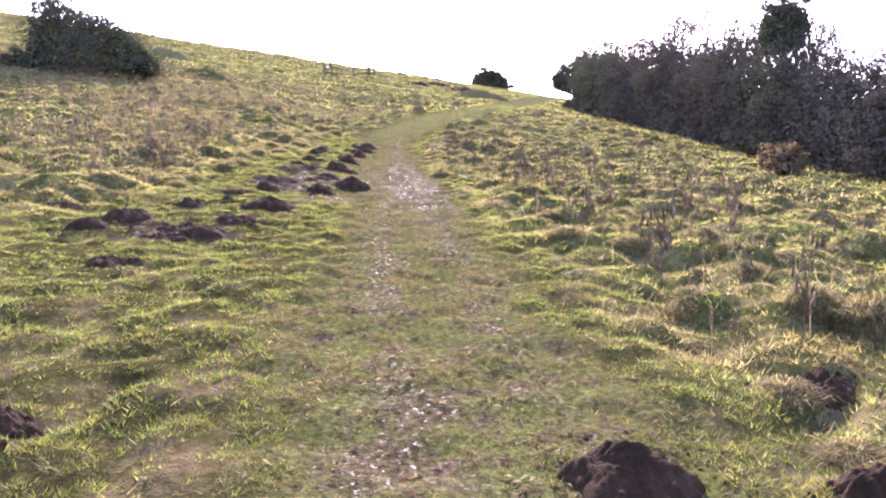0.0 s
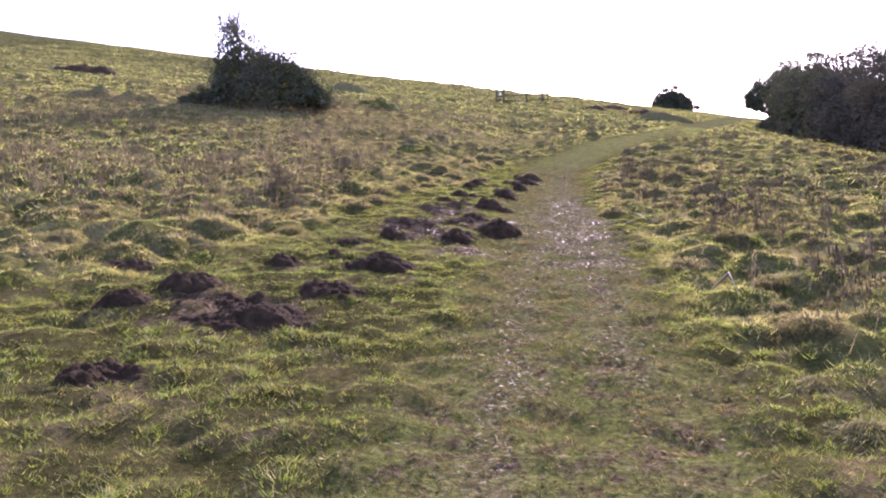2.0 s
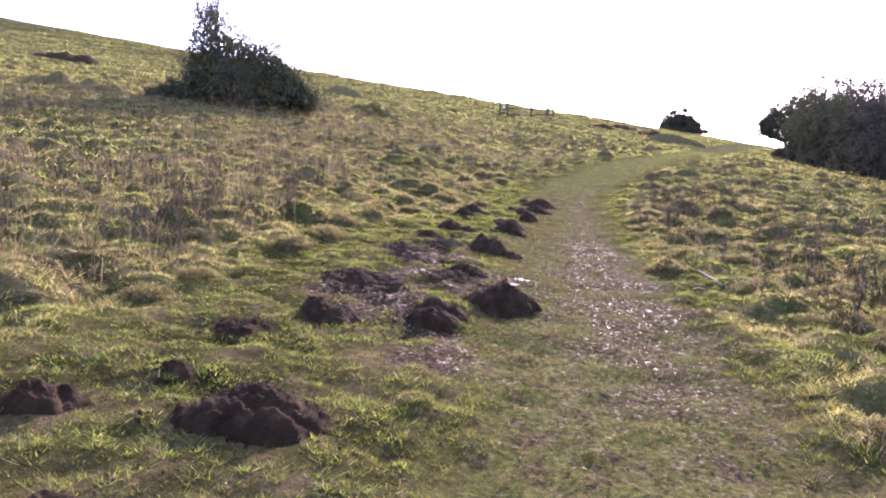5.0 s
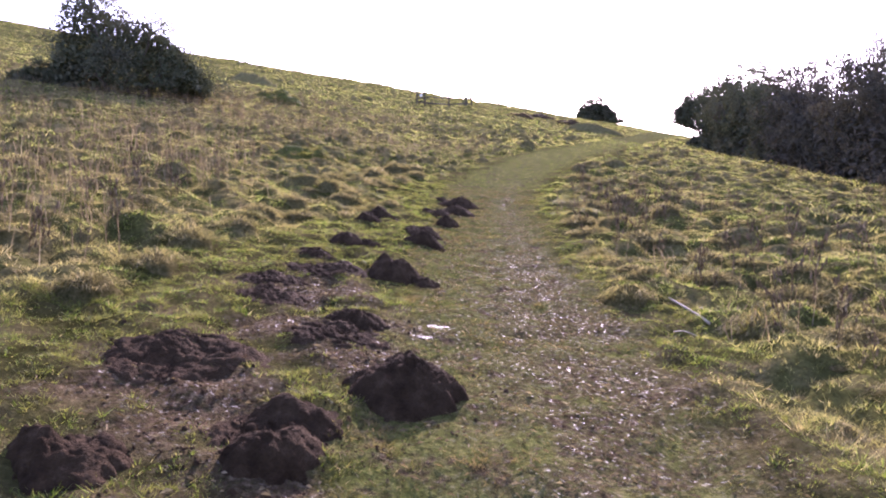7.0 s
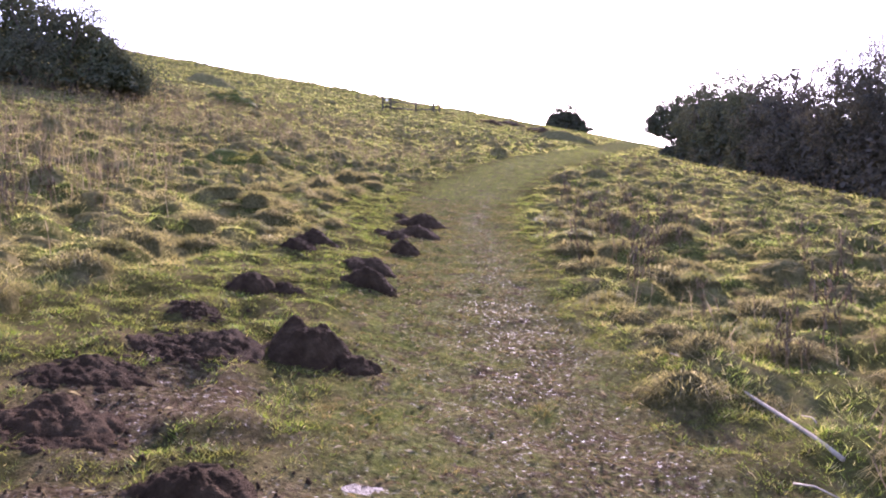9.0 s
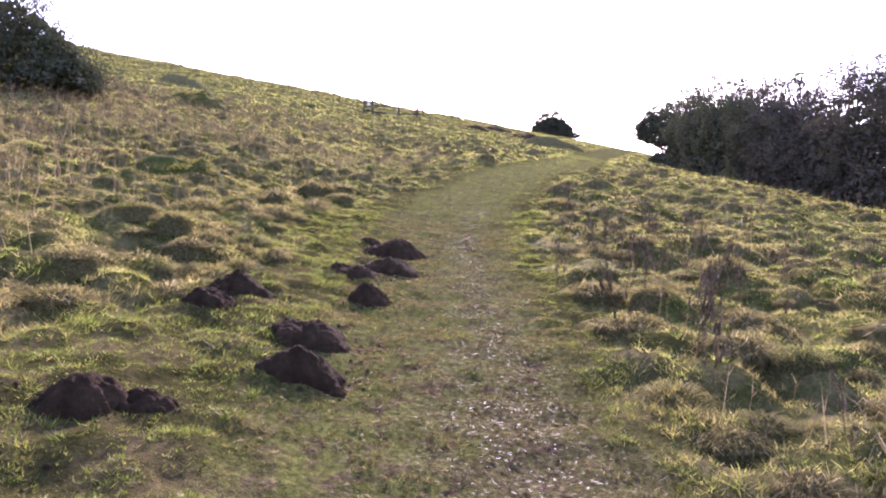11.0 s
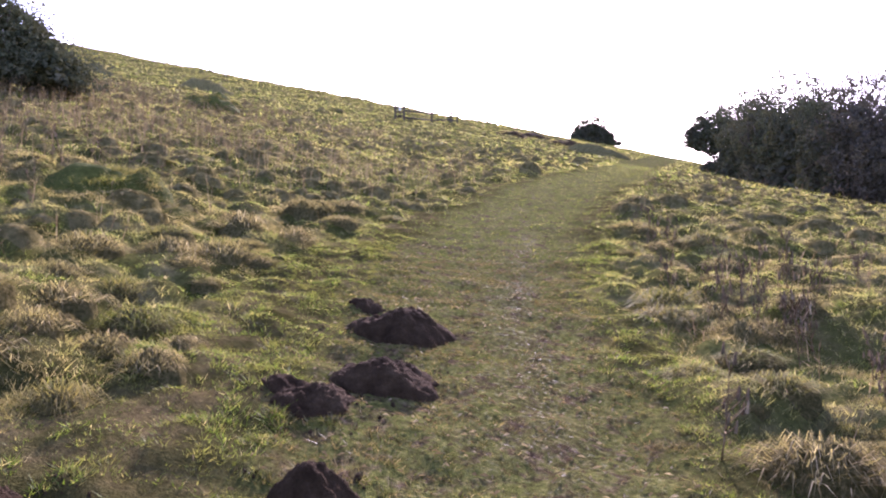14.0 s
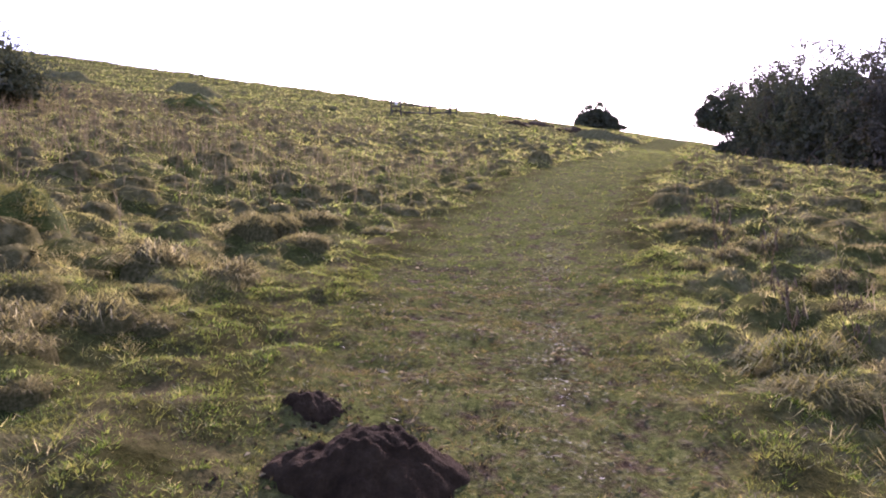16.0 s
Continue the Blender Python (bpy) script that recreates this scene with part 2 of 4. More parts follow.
def worn_at(x, y):
    half = np.interp(y, (0, 10, 25, 40, 60, 90), (1.0, 0.95, 1.2, 1.5, 1.6, 1.6))
    return 1 - step(0.65, 1.25, np.abs(x - path_x(y)) / half + 0.35 * (lumpy(x, y, 0.5, 3) - 0.5))


def rough_at(x, y):
    """Where the grass is long and tussocky: 0 on the short turf by the path, 1 away from it."""
    left = np.interp(y, (-10, 3, 7, 10, 14, 17, 20, 22, 26, 30, 38, 44, 80), (-6.0, -5.2, -3.9, -2.8, -2.0, -1.6, -0.75, -0.1, 0.15, 1.3, 4.0, 7.4, 21.0))
    right = np.interp(y, (-10, 0, 5, 10, 18, 24.5, 30, 38, 44, 80), (1.9, 1.9, 2.2, 2.5, 2.8, 3.5, 4.8, 7.9, 11.4, 26.0))
    w = 0.7 * (lumpy(x, y, 0.8, 5) - 0.5)
    return np.maximum(step(-0.5, 0.5, left - x + w), step(-0.4, 0.4, x - right + w))


MUD = [(-0.95, 12.6, 0.5), (-0.4, 14.2, 0.5), (1.9, 13.6, 0.6), (2.0, 15.0, 0.6), (0.58, 14.53, 0.55), (-0.7, 12.9, 0.9), (0.3, 13.7, 0.8), (0.1, 11.3, 0.6), (-0.2, 15.4, 0.9), (0.55, 14.5, 0.35), (-1.7, 8.0, 0.9), (-0.2, 12.0, 0.5), (0.4, 3.4, 0.4), (0.2, 2.9, 0.5)]


def track_at(x, y):
    """The two lines on the path where feet have worn the grass away."""
    d, y = x - path_x(y), np.asarray(y, float)
    a = np.exp(-(((d + 0.30) / 0.20) ** 2)) * (1 - 0.7 * step(9, 13, y))
    b = np.exp(-(((d - 0.42) / 0.22) ** 2)) * (1 - step(27, 34, y))
    return np.maximum(a, b) * step(0.28, 0.58, 0.6 * lumpy(x, y, 0.33, 36) + 0.4 * lumpy(x, y, 0.12, 37))


def wet_at(x, y):
    # The churned strip along the path's middle, and single muddy places.
    strip = np.exp(-(((x - path_x(y) - 0.36) / np.interp(y, (8, 11, 17, 20), (0.45, 0.85, 0.8, 0.45))) ** 2)) * step(8, 12, np.asarray(y, float)) * (1 - 0.5 * step(16, 23, np.asarray(y, float))) * (1 - step(24, 30, np.asarray(y, float)))
    v = strip * step(0.2, 0.5, lumpy(x, y, 0.28, 33) * 0.7 + lumpy(x, y, 0.11, 34) * 0.3)
    v = np.maximum(v, 0.75 * track_at(x, y))
    for a, b, r in MUD:
        v = np.maximum(v, 1 - step(0.35, 1.0, np.hypot(x - a, y - b) / r + 0.9 * (lumpy(x, y, 0.22, 8) - 0.4)))
    return v


def ground(x, y):
    r, w = rough_at(x, y), worn_at(x, y)
    far = step(30, 60, np.asarray(y, float))
    z = hill(x, y) - 0.03 * w
    z = z + r * (0.14 * (lumpy(x, y, 0.9, 1) - 0.5) + 0.09 * (lumpy(x, y, 0.3, 2) - 0.5) + 0.22 * tufty(x, y, 0.6, 40) + 0.05 * tufty(x, y, 0.21, 44) - 0.09)
    z = z + (1 - r) * (0.05 * (lumpy(x, y, 0.6, 4) - 0.5) + (1 - 0.4 * w) * (0.055 * tufty(x, y, 0.30, 50) + 0.02 * (lumpy(x, y, 0.26, 6) - 0.5) + 0.05 * (lumpy(x, y, 0.15, 9) - 0.5)))
    return z + far * r * 0.35 * (lumpy(x, y, 2.2, 7) - 0.5)


def mesh_of(name, verts, tris, mats, which=None, smooth=True):
    """A mesh from arrays of corners and triangles."""
    me = bpy.data.meshes.new(name)
    verts, tris = np.asarray(verts, np.float32), np.asarray(tris, np.int32)
    me.vertices.add(len(verts))
    me.vertices.foreach_set("co", verts.ravel())
    me.loops.add(tris.size)
    me.loops.foreach_set("vertex_index", tris.ravel())
    me.polygons.add(len(tris))
    me.polygons.foreach_set("loop_start", np.arange(0, tris.size, 3, dtype=np.int32))
    if which is not None:
        me.polygons.foreach_set("material_index", np.asarray(which, np.int32))
    me.polygons.foreach_set("use_smooth", np.full(len(tris), smooth))
    for m in mats:
        me.materials.append(m)
    me.update(calc_edges=True)
    return me


def part(name, me, parent, label=""):
    ob = new(name, me)
    ob.parent = parent
    return tagged(ob, label)


def blades(base, tall, wide, lean, turn, fine=True, droop=0.0):
    """Corners and triangles of grass blades that stand at base and bow over by lean."""
    n = len(base)
    side = np.stack([np.cos(turn), np.sin(turn), np.zeros(n)], 1) * (wide / 2)[:, None]
    up = np.zeros((n, 3))
    up[:, 2] = tall
    bow = np.stack([lean[:, 0], lean[:, 1], np.zeros(n)], 1)
    tip = base + up * (0.92 - droop) + bow
    at = np.arange(n)[:, None]
    if not fine:
        return np.stack([base - side, base + side, tip], 1).reshape(-1, 3), at * 3 + [[0, 1, 2]]
    mid = base + up * (0.6 + 0.2 * droop) + bow * (0.3 + 0.15 * droop)
    v = np.stack([base - side, base + side, mid - side * 0.75, mid + side * 0.75, tip], 1).reshape(-1, 3)
    return v, (at[:, :, None] * 5 + np.array([[[0, 1, 3], [0, 3, 2], [2, 3, 4]]])).reshape(-1, 3)


def joined(pieces):
    """Joins (corners, triangles, material index) pieces into one."""
    v, f, k, off = [], [], [], 0
    for a, b, c in pieces:
        v.append(a), f.append(np.asarray(b) + off), k.append(np.full(len(b), c))
        off += len(a)
    return np.concatenate(v), np.concatenate(f), np.concatenate(k)


def tube(points, radii, sides=6):
    """A tapered round limb along points."""
    p, r = np.asarray(points, float), np.asarray(radii, float)
    d = np.gradient(p, axis=0)
    d /= np.linalg.norm(d, axis=1)[:, None] + 1e-9
    ref = np.where(np.abs(d[:, 2:3]) > 0.8, [[1.0, 0, 0]], [[0, 0, 1.0]])
    a = np.cross(d, ref)
    a /= np.linalg.norm(a, axis=1)[:, None] + 1e-9
    b = np.cross(d, a)
    w = np.arange(sides) * 2 * np.pi / sides
    v = (p[:, None] + r[:, None, None] * (np.cos(w)[None, :, None] * a[:, None] + np.sin(w)[None, :, None] * b[:, None])).reshape(-1, 3)
    f = []
    for i in range(len(p) - 1):
        for j in range(sides):
            q, s = i * sides + j, i * sides + (j + 1) % sides
            f += [(q, s, s + sides), (q, s + sides, q + sides)]
    for j in range(1, sides - 1):
        f.append((0, j + 1, j))
        f.append(((len(p) - 1) * sides, (len(p) - 1) * sides + j, (len(p) - 1) * sides + j + 1))
    return v, np.array(f)


def dome(rx, ry, tall, rings, sides, s, jag=0.25, power=0.5, sink=0.08):
    """A lumpy mound that stands on z = 0 and dips under it at the rim."""
    k = np.linspace(0, 1, rings + 1)[1:]
    w = np.arange(sides) * 2 * np.pi / sides
    kk, ww = np.meshgrid(k, w, indexing="ij")
    edge = 1 + 0.5 * (lumpy(np.cos(ww) * 1.3 + 5, np.sin(ww) * 1.3, 0.8, s) - 0.5)
    x, y = rx * kk * np.cos(ww) * edge, ry * kk * np.sin(ww) * edge
    z = tall * (np.maximum(1 - kk**1.7, 0) ** power) * (1 - jag + 2 * jag * lumpy(x, y, rx * 0.5, s + 1)) + tall * jag * 0.7 * (lumpy(x, y, rx * 0.2, s + 2) - 0.5)
    z = z - sink * (kk > 0.99)
    v = np.concatenate([[[0, 0, tall]], np.stack([x, y, z], -1).reshape(-1, 3)])
    f = [(0, 1 + j, 1 + (j + 1) % sides) for j in range(sides)]
    for i in range(rings - 1):
        for j in range(sides):
            q, r2 = 1 + i * sides + j, 1 + i * sides + (j + 1) % sides
            f += [(q, q + sides, r2 + sides), (q, r2 + sides, r2)]
    return v, np.array(f)


# ---- the hillside ----
def spread(lo, a, b, hi, fine, grow):
    """Grid lines: even between a and b, wider and wider beyond."""
    mid = list(np.arange(a, b, fine))
    out, d, v = [], fine, a
    while v > lo:
        d *= grow
        v -= d
        out.append(v)
    far, d, v = [], fine, mid[-1]
    while v < hi:
        d *= grow
        v += d
        far.append(v)
    return np.array(out[::-1] + mid + far)


gx, gy = spread(-420, -6, 8, 420, 0.08, 1.07), spread(-160, 1.6, 28, 620, 0.08, 1.028)
xx, yy = np.meshgrid(gx, gy, indexing="ij")
nx, ny = xx.shape
corner = (np.arange(nx - 1)[:, None] * ny + np.arange(ny - 1)[None, :]).ravel()
quads = np.concatenate([np.stack([corner, corner + ny, corner + ny + 1], 1), np.stack([corner, corner + ny + 1, corner + 1], 1)])
land = mesh_of("ground", np.stack([xx, yy, ground(xx, yy)], -1).reshape(-1, 3), quads, [GROUND])
for key, field in (("worn", worn_at), ("wet", wet_at), ("rough_land", rough_at)):
    land.attributes.new(key, "FLOAT", "POINT").data.foreach_set("value", np.asarray(field(xx, yy), np.float32).ravel())
tagged(new("ground", land), "grassy hillside with a muddy trodden path over it", "ground", kind="structure")

# Molehills: place, width and height.
MOLES = [
    (1.16, 2.62, 0.56, 0.20), (2.59, 3.4, 0.46, 0.12), (1.98, 2.3, 0.34, 0.10), (-1.42, 3.3, 0.34, 0.13),
    (-0.76, 9.95, 0.76, 0.20), (-1.8, 9.85, 0.46, 0.15), (-3.2, 9.35, 0.62, 0.16), (-2.25, 8.6, 0.62, 0.17), (-2.5, 7.95, 0.55, 0.12),
    (-1.38, 7.8, 0.95, 0.14), (-1.04, 8.8, 0.70, 0.12), (-1.65, 8.3, 0.5, 0.08), (-0.86, 12.0, 0.52, 0.15), (-0.1, 12.2, 0.48, 0.12),
    (0.52, 13.2, 0.76, 0.25), (-1.35, 11.45, 0.52, 0.07), (0.31, 16.38, 0.56, 0.22), (0.62, 16.3, 0.34, 0.10), (-0.2, 19.95, 0.48, 0.13),
    (-0.38, 16.2, 1.0, 0.11), (-0.75, 15.6, 0.7, 0.06), (0.1, 14.5, 0.52, 0.11), (-0.85, 13.35, 1.0, 0.09), (-0.05, 14.1, 0.85, 0.06), (-0.12, 12.5, 0.72, 0.13),
    (-0.32, 17.85, 0.46, 0.17), (-0.04, 17.9, 0.34, 0.09), (-0.06, 20.45, 0.62, 0.18), (0.66, 18.68, 0.60, 0.19), (0.62, 19.45, 0.64, 0.18),
    (1.05, 20.95, 0.42, 0.22), (1.3, 22.4, 0.66, 0.22), (0.9, 22.0, 0.56, 0.13), (1.38, 23.5, 0.80, 0.26), (1.1, 24.2, 0.34, 0.09),
    (-1.34, 10.4, 0.22, 0.06), (-0.55, 17.0, 0.5, 0.08), (-1.82, 6.5, 0.58, 0.10), (-0.62, 15.0, 0.75, 0.08),
]


def heap(wide, tall, s, flat):
    """A heap of fine crumbly earth: a blunt cone with an uneven foot, or a low trampled spread with gaps."""
    rings, sides = int(20 + 28 * wide), int(48 + 56 * wide)
    k, w = np.meshgrid(np.linspace(0, 1, rings + 1)[1:], np.arange(sides) * 2 * np.pi / sides, indexing="ij")
    edge = 0.99 + k * (0.45 * (lumpy(np.cos(w) * 1.2 + 5, np.sin(w) * 1.2, 0.7, s) - 0.5) + 0.3 * k * (lumpy(np.cos(w) * 1.2, np.sin(w) * 1.2 + 3, 0.22, s + 3) - 0.5))
    x, y = wide / 2 * k * np.cos(w) * edge, wide / 2 * 0.88 * k * np.sin(w) * edge
    if flat:
        z = tall * (1 - k**2.2) * (0.25 + 1.5 * lumpy(x, y, 0.22, s + 1) ** 1.4)
    else:
        z = tall * (0.5 * (1 - k**1.4) + 0.5 * (1 - k**2.2)) * (0.78 + 0.22 * lumpy(x, y, wide * 0.4, s + 1) + 0.22 * lumpy(x, y, 0.12, s + 4))
    rough = np.minimum(1, (1 - k) * 6)
    z = z + rough * (0.024 * tufty(x, y, 0.065, s + 2) + 0.022 * (lumpy(x, y, 0.04, s + 6) - 0.5) + 0.012 * tufty(x, y, 0.03, s + 5) - 0.014) - 0.10 * np.maximum(k - 0.9, 0) * 5
    v = np.concatenate([[[0, 0, z[0].mean()]], np.stack([x, y, z], -1).reshape(-1, 3)])
    f = [(0, 1 + j, 1 + (j + 1) % sides) for j in range(sides)]
    at = (np.arange(rings - 1)[:, None] * sides + np.arange(sides)[None, :] + 1).ravel()
    on = (np.arange(rings - 1)[:, None] * sides + (np.arange(sides)[None, :] + 1) % sides + 1).ravel()
    f = np.concatenate([np.array(f), np.stack([at, at + sides, on + sides], 1), np.stack([at, on + sides, on], 1)])
    return v, f


def molehill(x, y, wide, tall, s):
    flat = tall < 0.19 * wide
    tall *= 0.65 if flat else 0.9
    v, f = heap(wide, tall, s, flat)
    pieces = []
    for k in range(int(90 + 330 * wide * wide)):
        # Crumbs of earth on and around the heap.
        a, r = rng.uniform(0, 6.283), wide * (0.05 + 0.85 * rng.uniform() ** 0.7)
        q = rng.uniform(0.004, 0.013) * (2.0 if k < 14 else 1)
        c, cf = dome(q, q * rng.uniform(0.7, 1.2), q * 1.1, 2, 5, s + k, 0.3, 0.5, 0.01)
        cx, cy = r * math.cos(a), r * 0.85 * math.sin(a)
        lift = tall * 0.8 * max(0.0, 1 - 2.1 * r / wide) + 0.006
        pieces.append((c + [cx, cy, lift], cf, 0))
    z = float(ground(x, y))
    v[:, 2] += ground(v[:, 0] + x, v[:, 1] + y) - z - 0.012
    ob = new("molehill", mesh_of("molehill", v, f, [EARTH]))
    ob.location = (x, y, z)
    v, f, k = joined(pieces)
    v[:, 2] += ground(v[:, 0] + x, v[:, 1] + y) - z - 0.012
    tagged(part("loose_earth", mesh_of("loose_earth", v, f, [EARTH]), ob, "loose crumbs of dark earth"), kind="stuff")
    size = "large" if wide > 0.65 else "small" if wide < 0.4 else "medium"
    return tagged(ob, size + (" flat spread of dark brown crumbly molehill earth on turf" if flat else " dark brown crumbly molehill heaped on short grass"), "molehill", "molehills along the path")


for n, (x, y, wide, tall) in enumerate(MOLES):
    molehill(x, y, wide, tall, 20 + 9 * n)


def on_earth(x, y):
    out = np.zeros(len(x), bool)
    for a, b, w, h in MOLES:
        out |= np.hypot(x - a, (y - b) / 0.9) < w * (0.46 if h >= 0.19 * w else 0.24 + 0.30 * lumpy(x, y, 0.1, 38))
    return out


# ---- grass ----
def scatter(x0, x1, y0, y1, per_m2):
    n = int((x1 - x0) * (y1 - y0) * per_m2)
    return rng.uniform(x0, x1, n), rng.uniform(y0, y1, n)


def grass(name, x, y, keep, lo, hi, wide, mat, label, fine=True):
    ok = keep & ~on_earth(x, y)
    x, y = x[ok], y[ok]
    n = len(x)
    clump = 0.4 + 1.3 * lumpy(x, y, 0.12, 11) ** 2 + 0.4 * lumpy(x, y, 0.3, 17) ** 2
    tall = rng.uniform(lo, hi, n) * clump
    a, b = rng.uniform(0, 6.283, n), rng.uniform(0.35, 1.5, n) * tall
    v, f = blades(np.stack([x, y, ground(x, y) - 0.012], 1), tall, rng.uniform(0.6, 1.3, n) * wide, np.stack([np.cos(a), np.sin(a)], 1) * b[:, None], rng.uniform(0, 6.283, n), fine, 0.25)
    return tagged(new(name, mesh_of(name, v, f, [mat], smooth=False)), label, "grass", kind="stuff")


def tufts(name, x, y, keep, count, lo, hi, wide, spread_out, mat, label):
    """Small tufts of blades that fan out of one root, with bare gaps between them."""
    ok = keep & ~on_earth(x, y)
    x, y = np.repeat(x[ok], count), np.repeat(y[ok], count)
    n = len(x)
    size = np.repeat(rng.uniform(0.55, 1.25, n // count), count)
    a, r = rng.uniform(0, 6.283, n), rng.uniform(0, 1, n)
    out = np.stack([np.cos(a), np.sin(a)], 1)
    x, y = x + out[:, 0] * r * spread_out * size, y + out[:, 1] * r * spread_out * size
    tall = rng.uniform(lo, hi, n) * size * (0.6 + 0.8 * lumpy(x, y, 0.4, 17))
    lean = out * (tall * (0.25 + 0.75 * r) * rng.uniform(0.6, 1.9, n))[:, None] + rng.normal(0, 0.008, (n, 2))
    v, f = blades(np.stack([x, y, ground(x, y) - 0.008], 1), tall, rng.uniform(0.6, 1.3, n) * wide, lean, rng.uniform(0, 6.283, n), False, 0.2)
    return tagged(new(name, mesh_of(name, v, f, [mat], smooth=False)), label, "grass", kind="stuff")


x, y = scatter(-5.0, 5.0, 1.6, 28.5, 600)
r, w, q, pick = rough_at(x, y), worn_at(x, y), wet_at(x, y), rng.uniform(0, 1, len(x))
tufts("turf_grass", x, y, (r < 0.7) & (w < 0.35 + 0.4 * lumpy(x, y, 0.2, 19)) & (pick > q) & (pick < 0.05 + 1.25 * (0.65 * lumpy(x, y, 0.15, 12) + 0.35 * lumpy(x, y, 0.5, 16))), 12, 0.02, 0.055, 0.0062, 0.036, TURF, "short bright green grazed turf beside the path")
x, y = scatter(-1.8, 5.0, 1.4, 27.0, 680)
w, q, pick = worn_at(x, y), wet_at(x, y), rng.uniform(0, 1, len(x))
tufts("trodden_grass", x, y, (w >= 0.15 + 0.4 * lumpy(x, y, 0.2, 19)) & (pick > 0.1 + q * 0.95) & (pick < 0.0 + 1.25 * (0.6 * lumpy(x, y, 0.16, 13) + 0.4 * lumpy(x, y, 0.5, 18))), 10, 0.02, 0.05, 0.0065, 0.036, TRODDEN, "trampled olive-green grass on the muddy path")
x, y = scatter(-6.0, 8.0, 1.6, 29.0, 250)
r, pick = rough_at(x, y), rng.uniform(0, 1, len(x))
keep = (r > 0.4) & (np.abs(x - 0.5) < 2.5 + 0.75 * y) & (pick < 0.25 + 1.0 * lumpy(x, y, 0.3, 14))
dry = lumpy(x, y, 0.55, 23) + 0.5 * lumpy(x, y, 0.15, 27) > np.where(x < path_x(y), 0.80, 0.92)
tufts("rough_grass", x, y, keep & ~dry, 11, 0.03, 0.08, 0.0065, 0.05, ROUGH, "long green and straw-coloured rough grass")
tufts("straw_grass", x, y, keep & dry, 11, 0.04, 0.10, 0.0065, 0.055, STRAW, "dead straw-coloured grass between the tussocks")
x, y = scatter(-1.0, 18.0, 27.0, 66.0, 260)
grass("path_grass", x, y, (rough_at(x, y) < 0.6), 0.025, 0.065, 0.013, TURF, "green trodden grass on the upper path", False)
x, y = scatter(-9.0, 15.0, 24.0, 41.0, 330)
grass("slope_grass", x, y, ((y > 29.0) | (x > 8.0) | (x < -6.0)) & (rough_at(x, y) > 0.4), 0.05, 0.12, 0.012, ROUGH, "rough winter grass higher up the slope", False)
x, y = scatter(-28, 18, 4.0, 48.0, 120)
near = ((x > -6.0) & (x < 8.0) & (y < 29.0)) | ((x > -9.0) & (x < 15.0) & (y > 24.0) & (y < 41.0))
grass("meadow_grass", x, y, ~near & (rough_at(x, y) > 0.5), 0.06, 0.17, 0.027, ROUGH, "rough winter grass on the slopes beside the path", False)
x, y = scatter(-66, 34, 46.0, 114.0, 18)
far = grass("hillside_grass", x, y, (worn_at(x, y) < 0.5), 0.06, 0.19, 0.07, ROUGH, "tufted pale winter grass on the far hillside", False)

# ---- tussocks ----
def tussock_shape(s, count, fine, rings, sides):
    """One tussock of unit radius: a thatched mound with a mop of drooping blades."""
    local = np.random.default_rng(s)
    v, f = dome(1.15, 1.0, 0.56, rings, sides, s, 0.38, 0.95, 0.7)
    a, r = local.uniform(0, 6.283, count), local.uniform(0, 1, count) ** 0.6 * 0.9
    top = 0.62 * np.maximum(1 - (r / 1.1) ** 1.7, 0) ** 0.85
    base = np.stack([r * np.cos(a), r * np.sin(a), top * 0.9], 1)
    tall = local.uniform(0.06, 0.26, count) * (1.2 - 0.5 * r)
    out = (0.5 + 0.5 * r) * local.uniform(0.4, 1.0, count)
    b = a + local.normal(0, 0.5, count)
    gv, gf = blades(base, tall, local.uniform(0.012, 0.032, count) * (1 if fine else 4.5), np.stack([np.cos(b), np.sin(b)], 1) * out[:, None], b + 1.57 + local.normal(0, 0.5, count), fine, 1.5)
    return joined([(v, f, 0), (gv, gf, 1)])


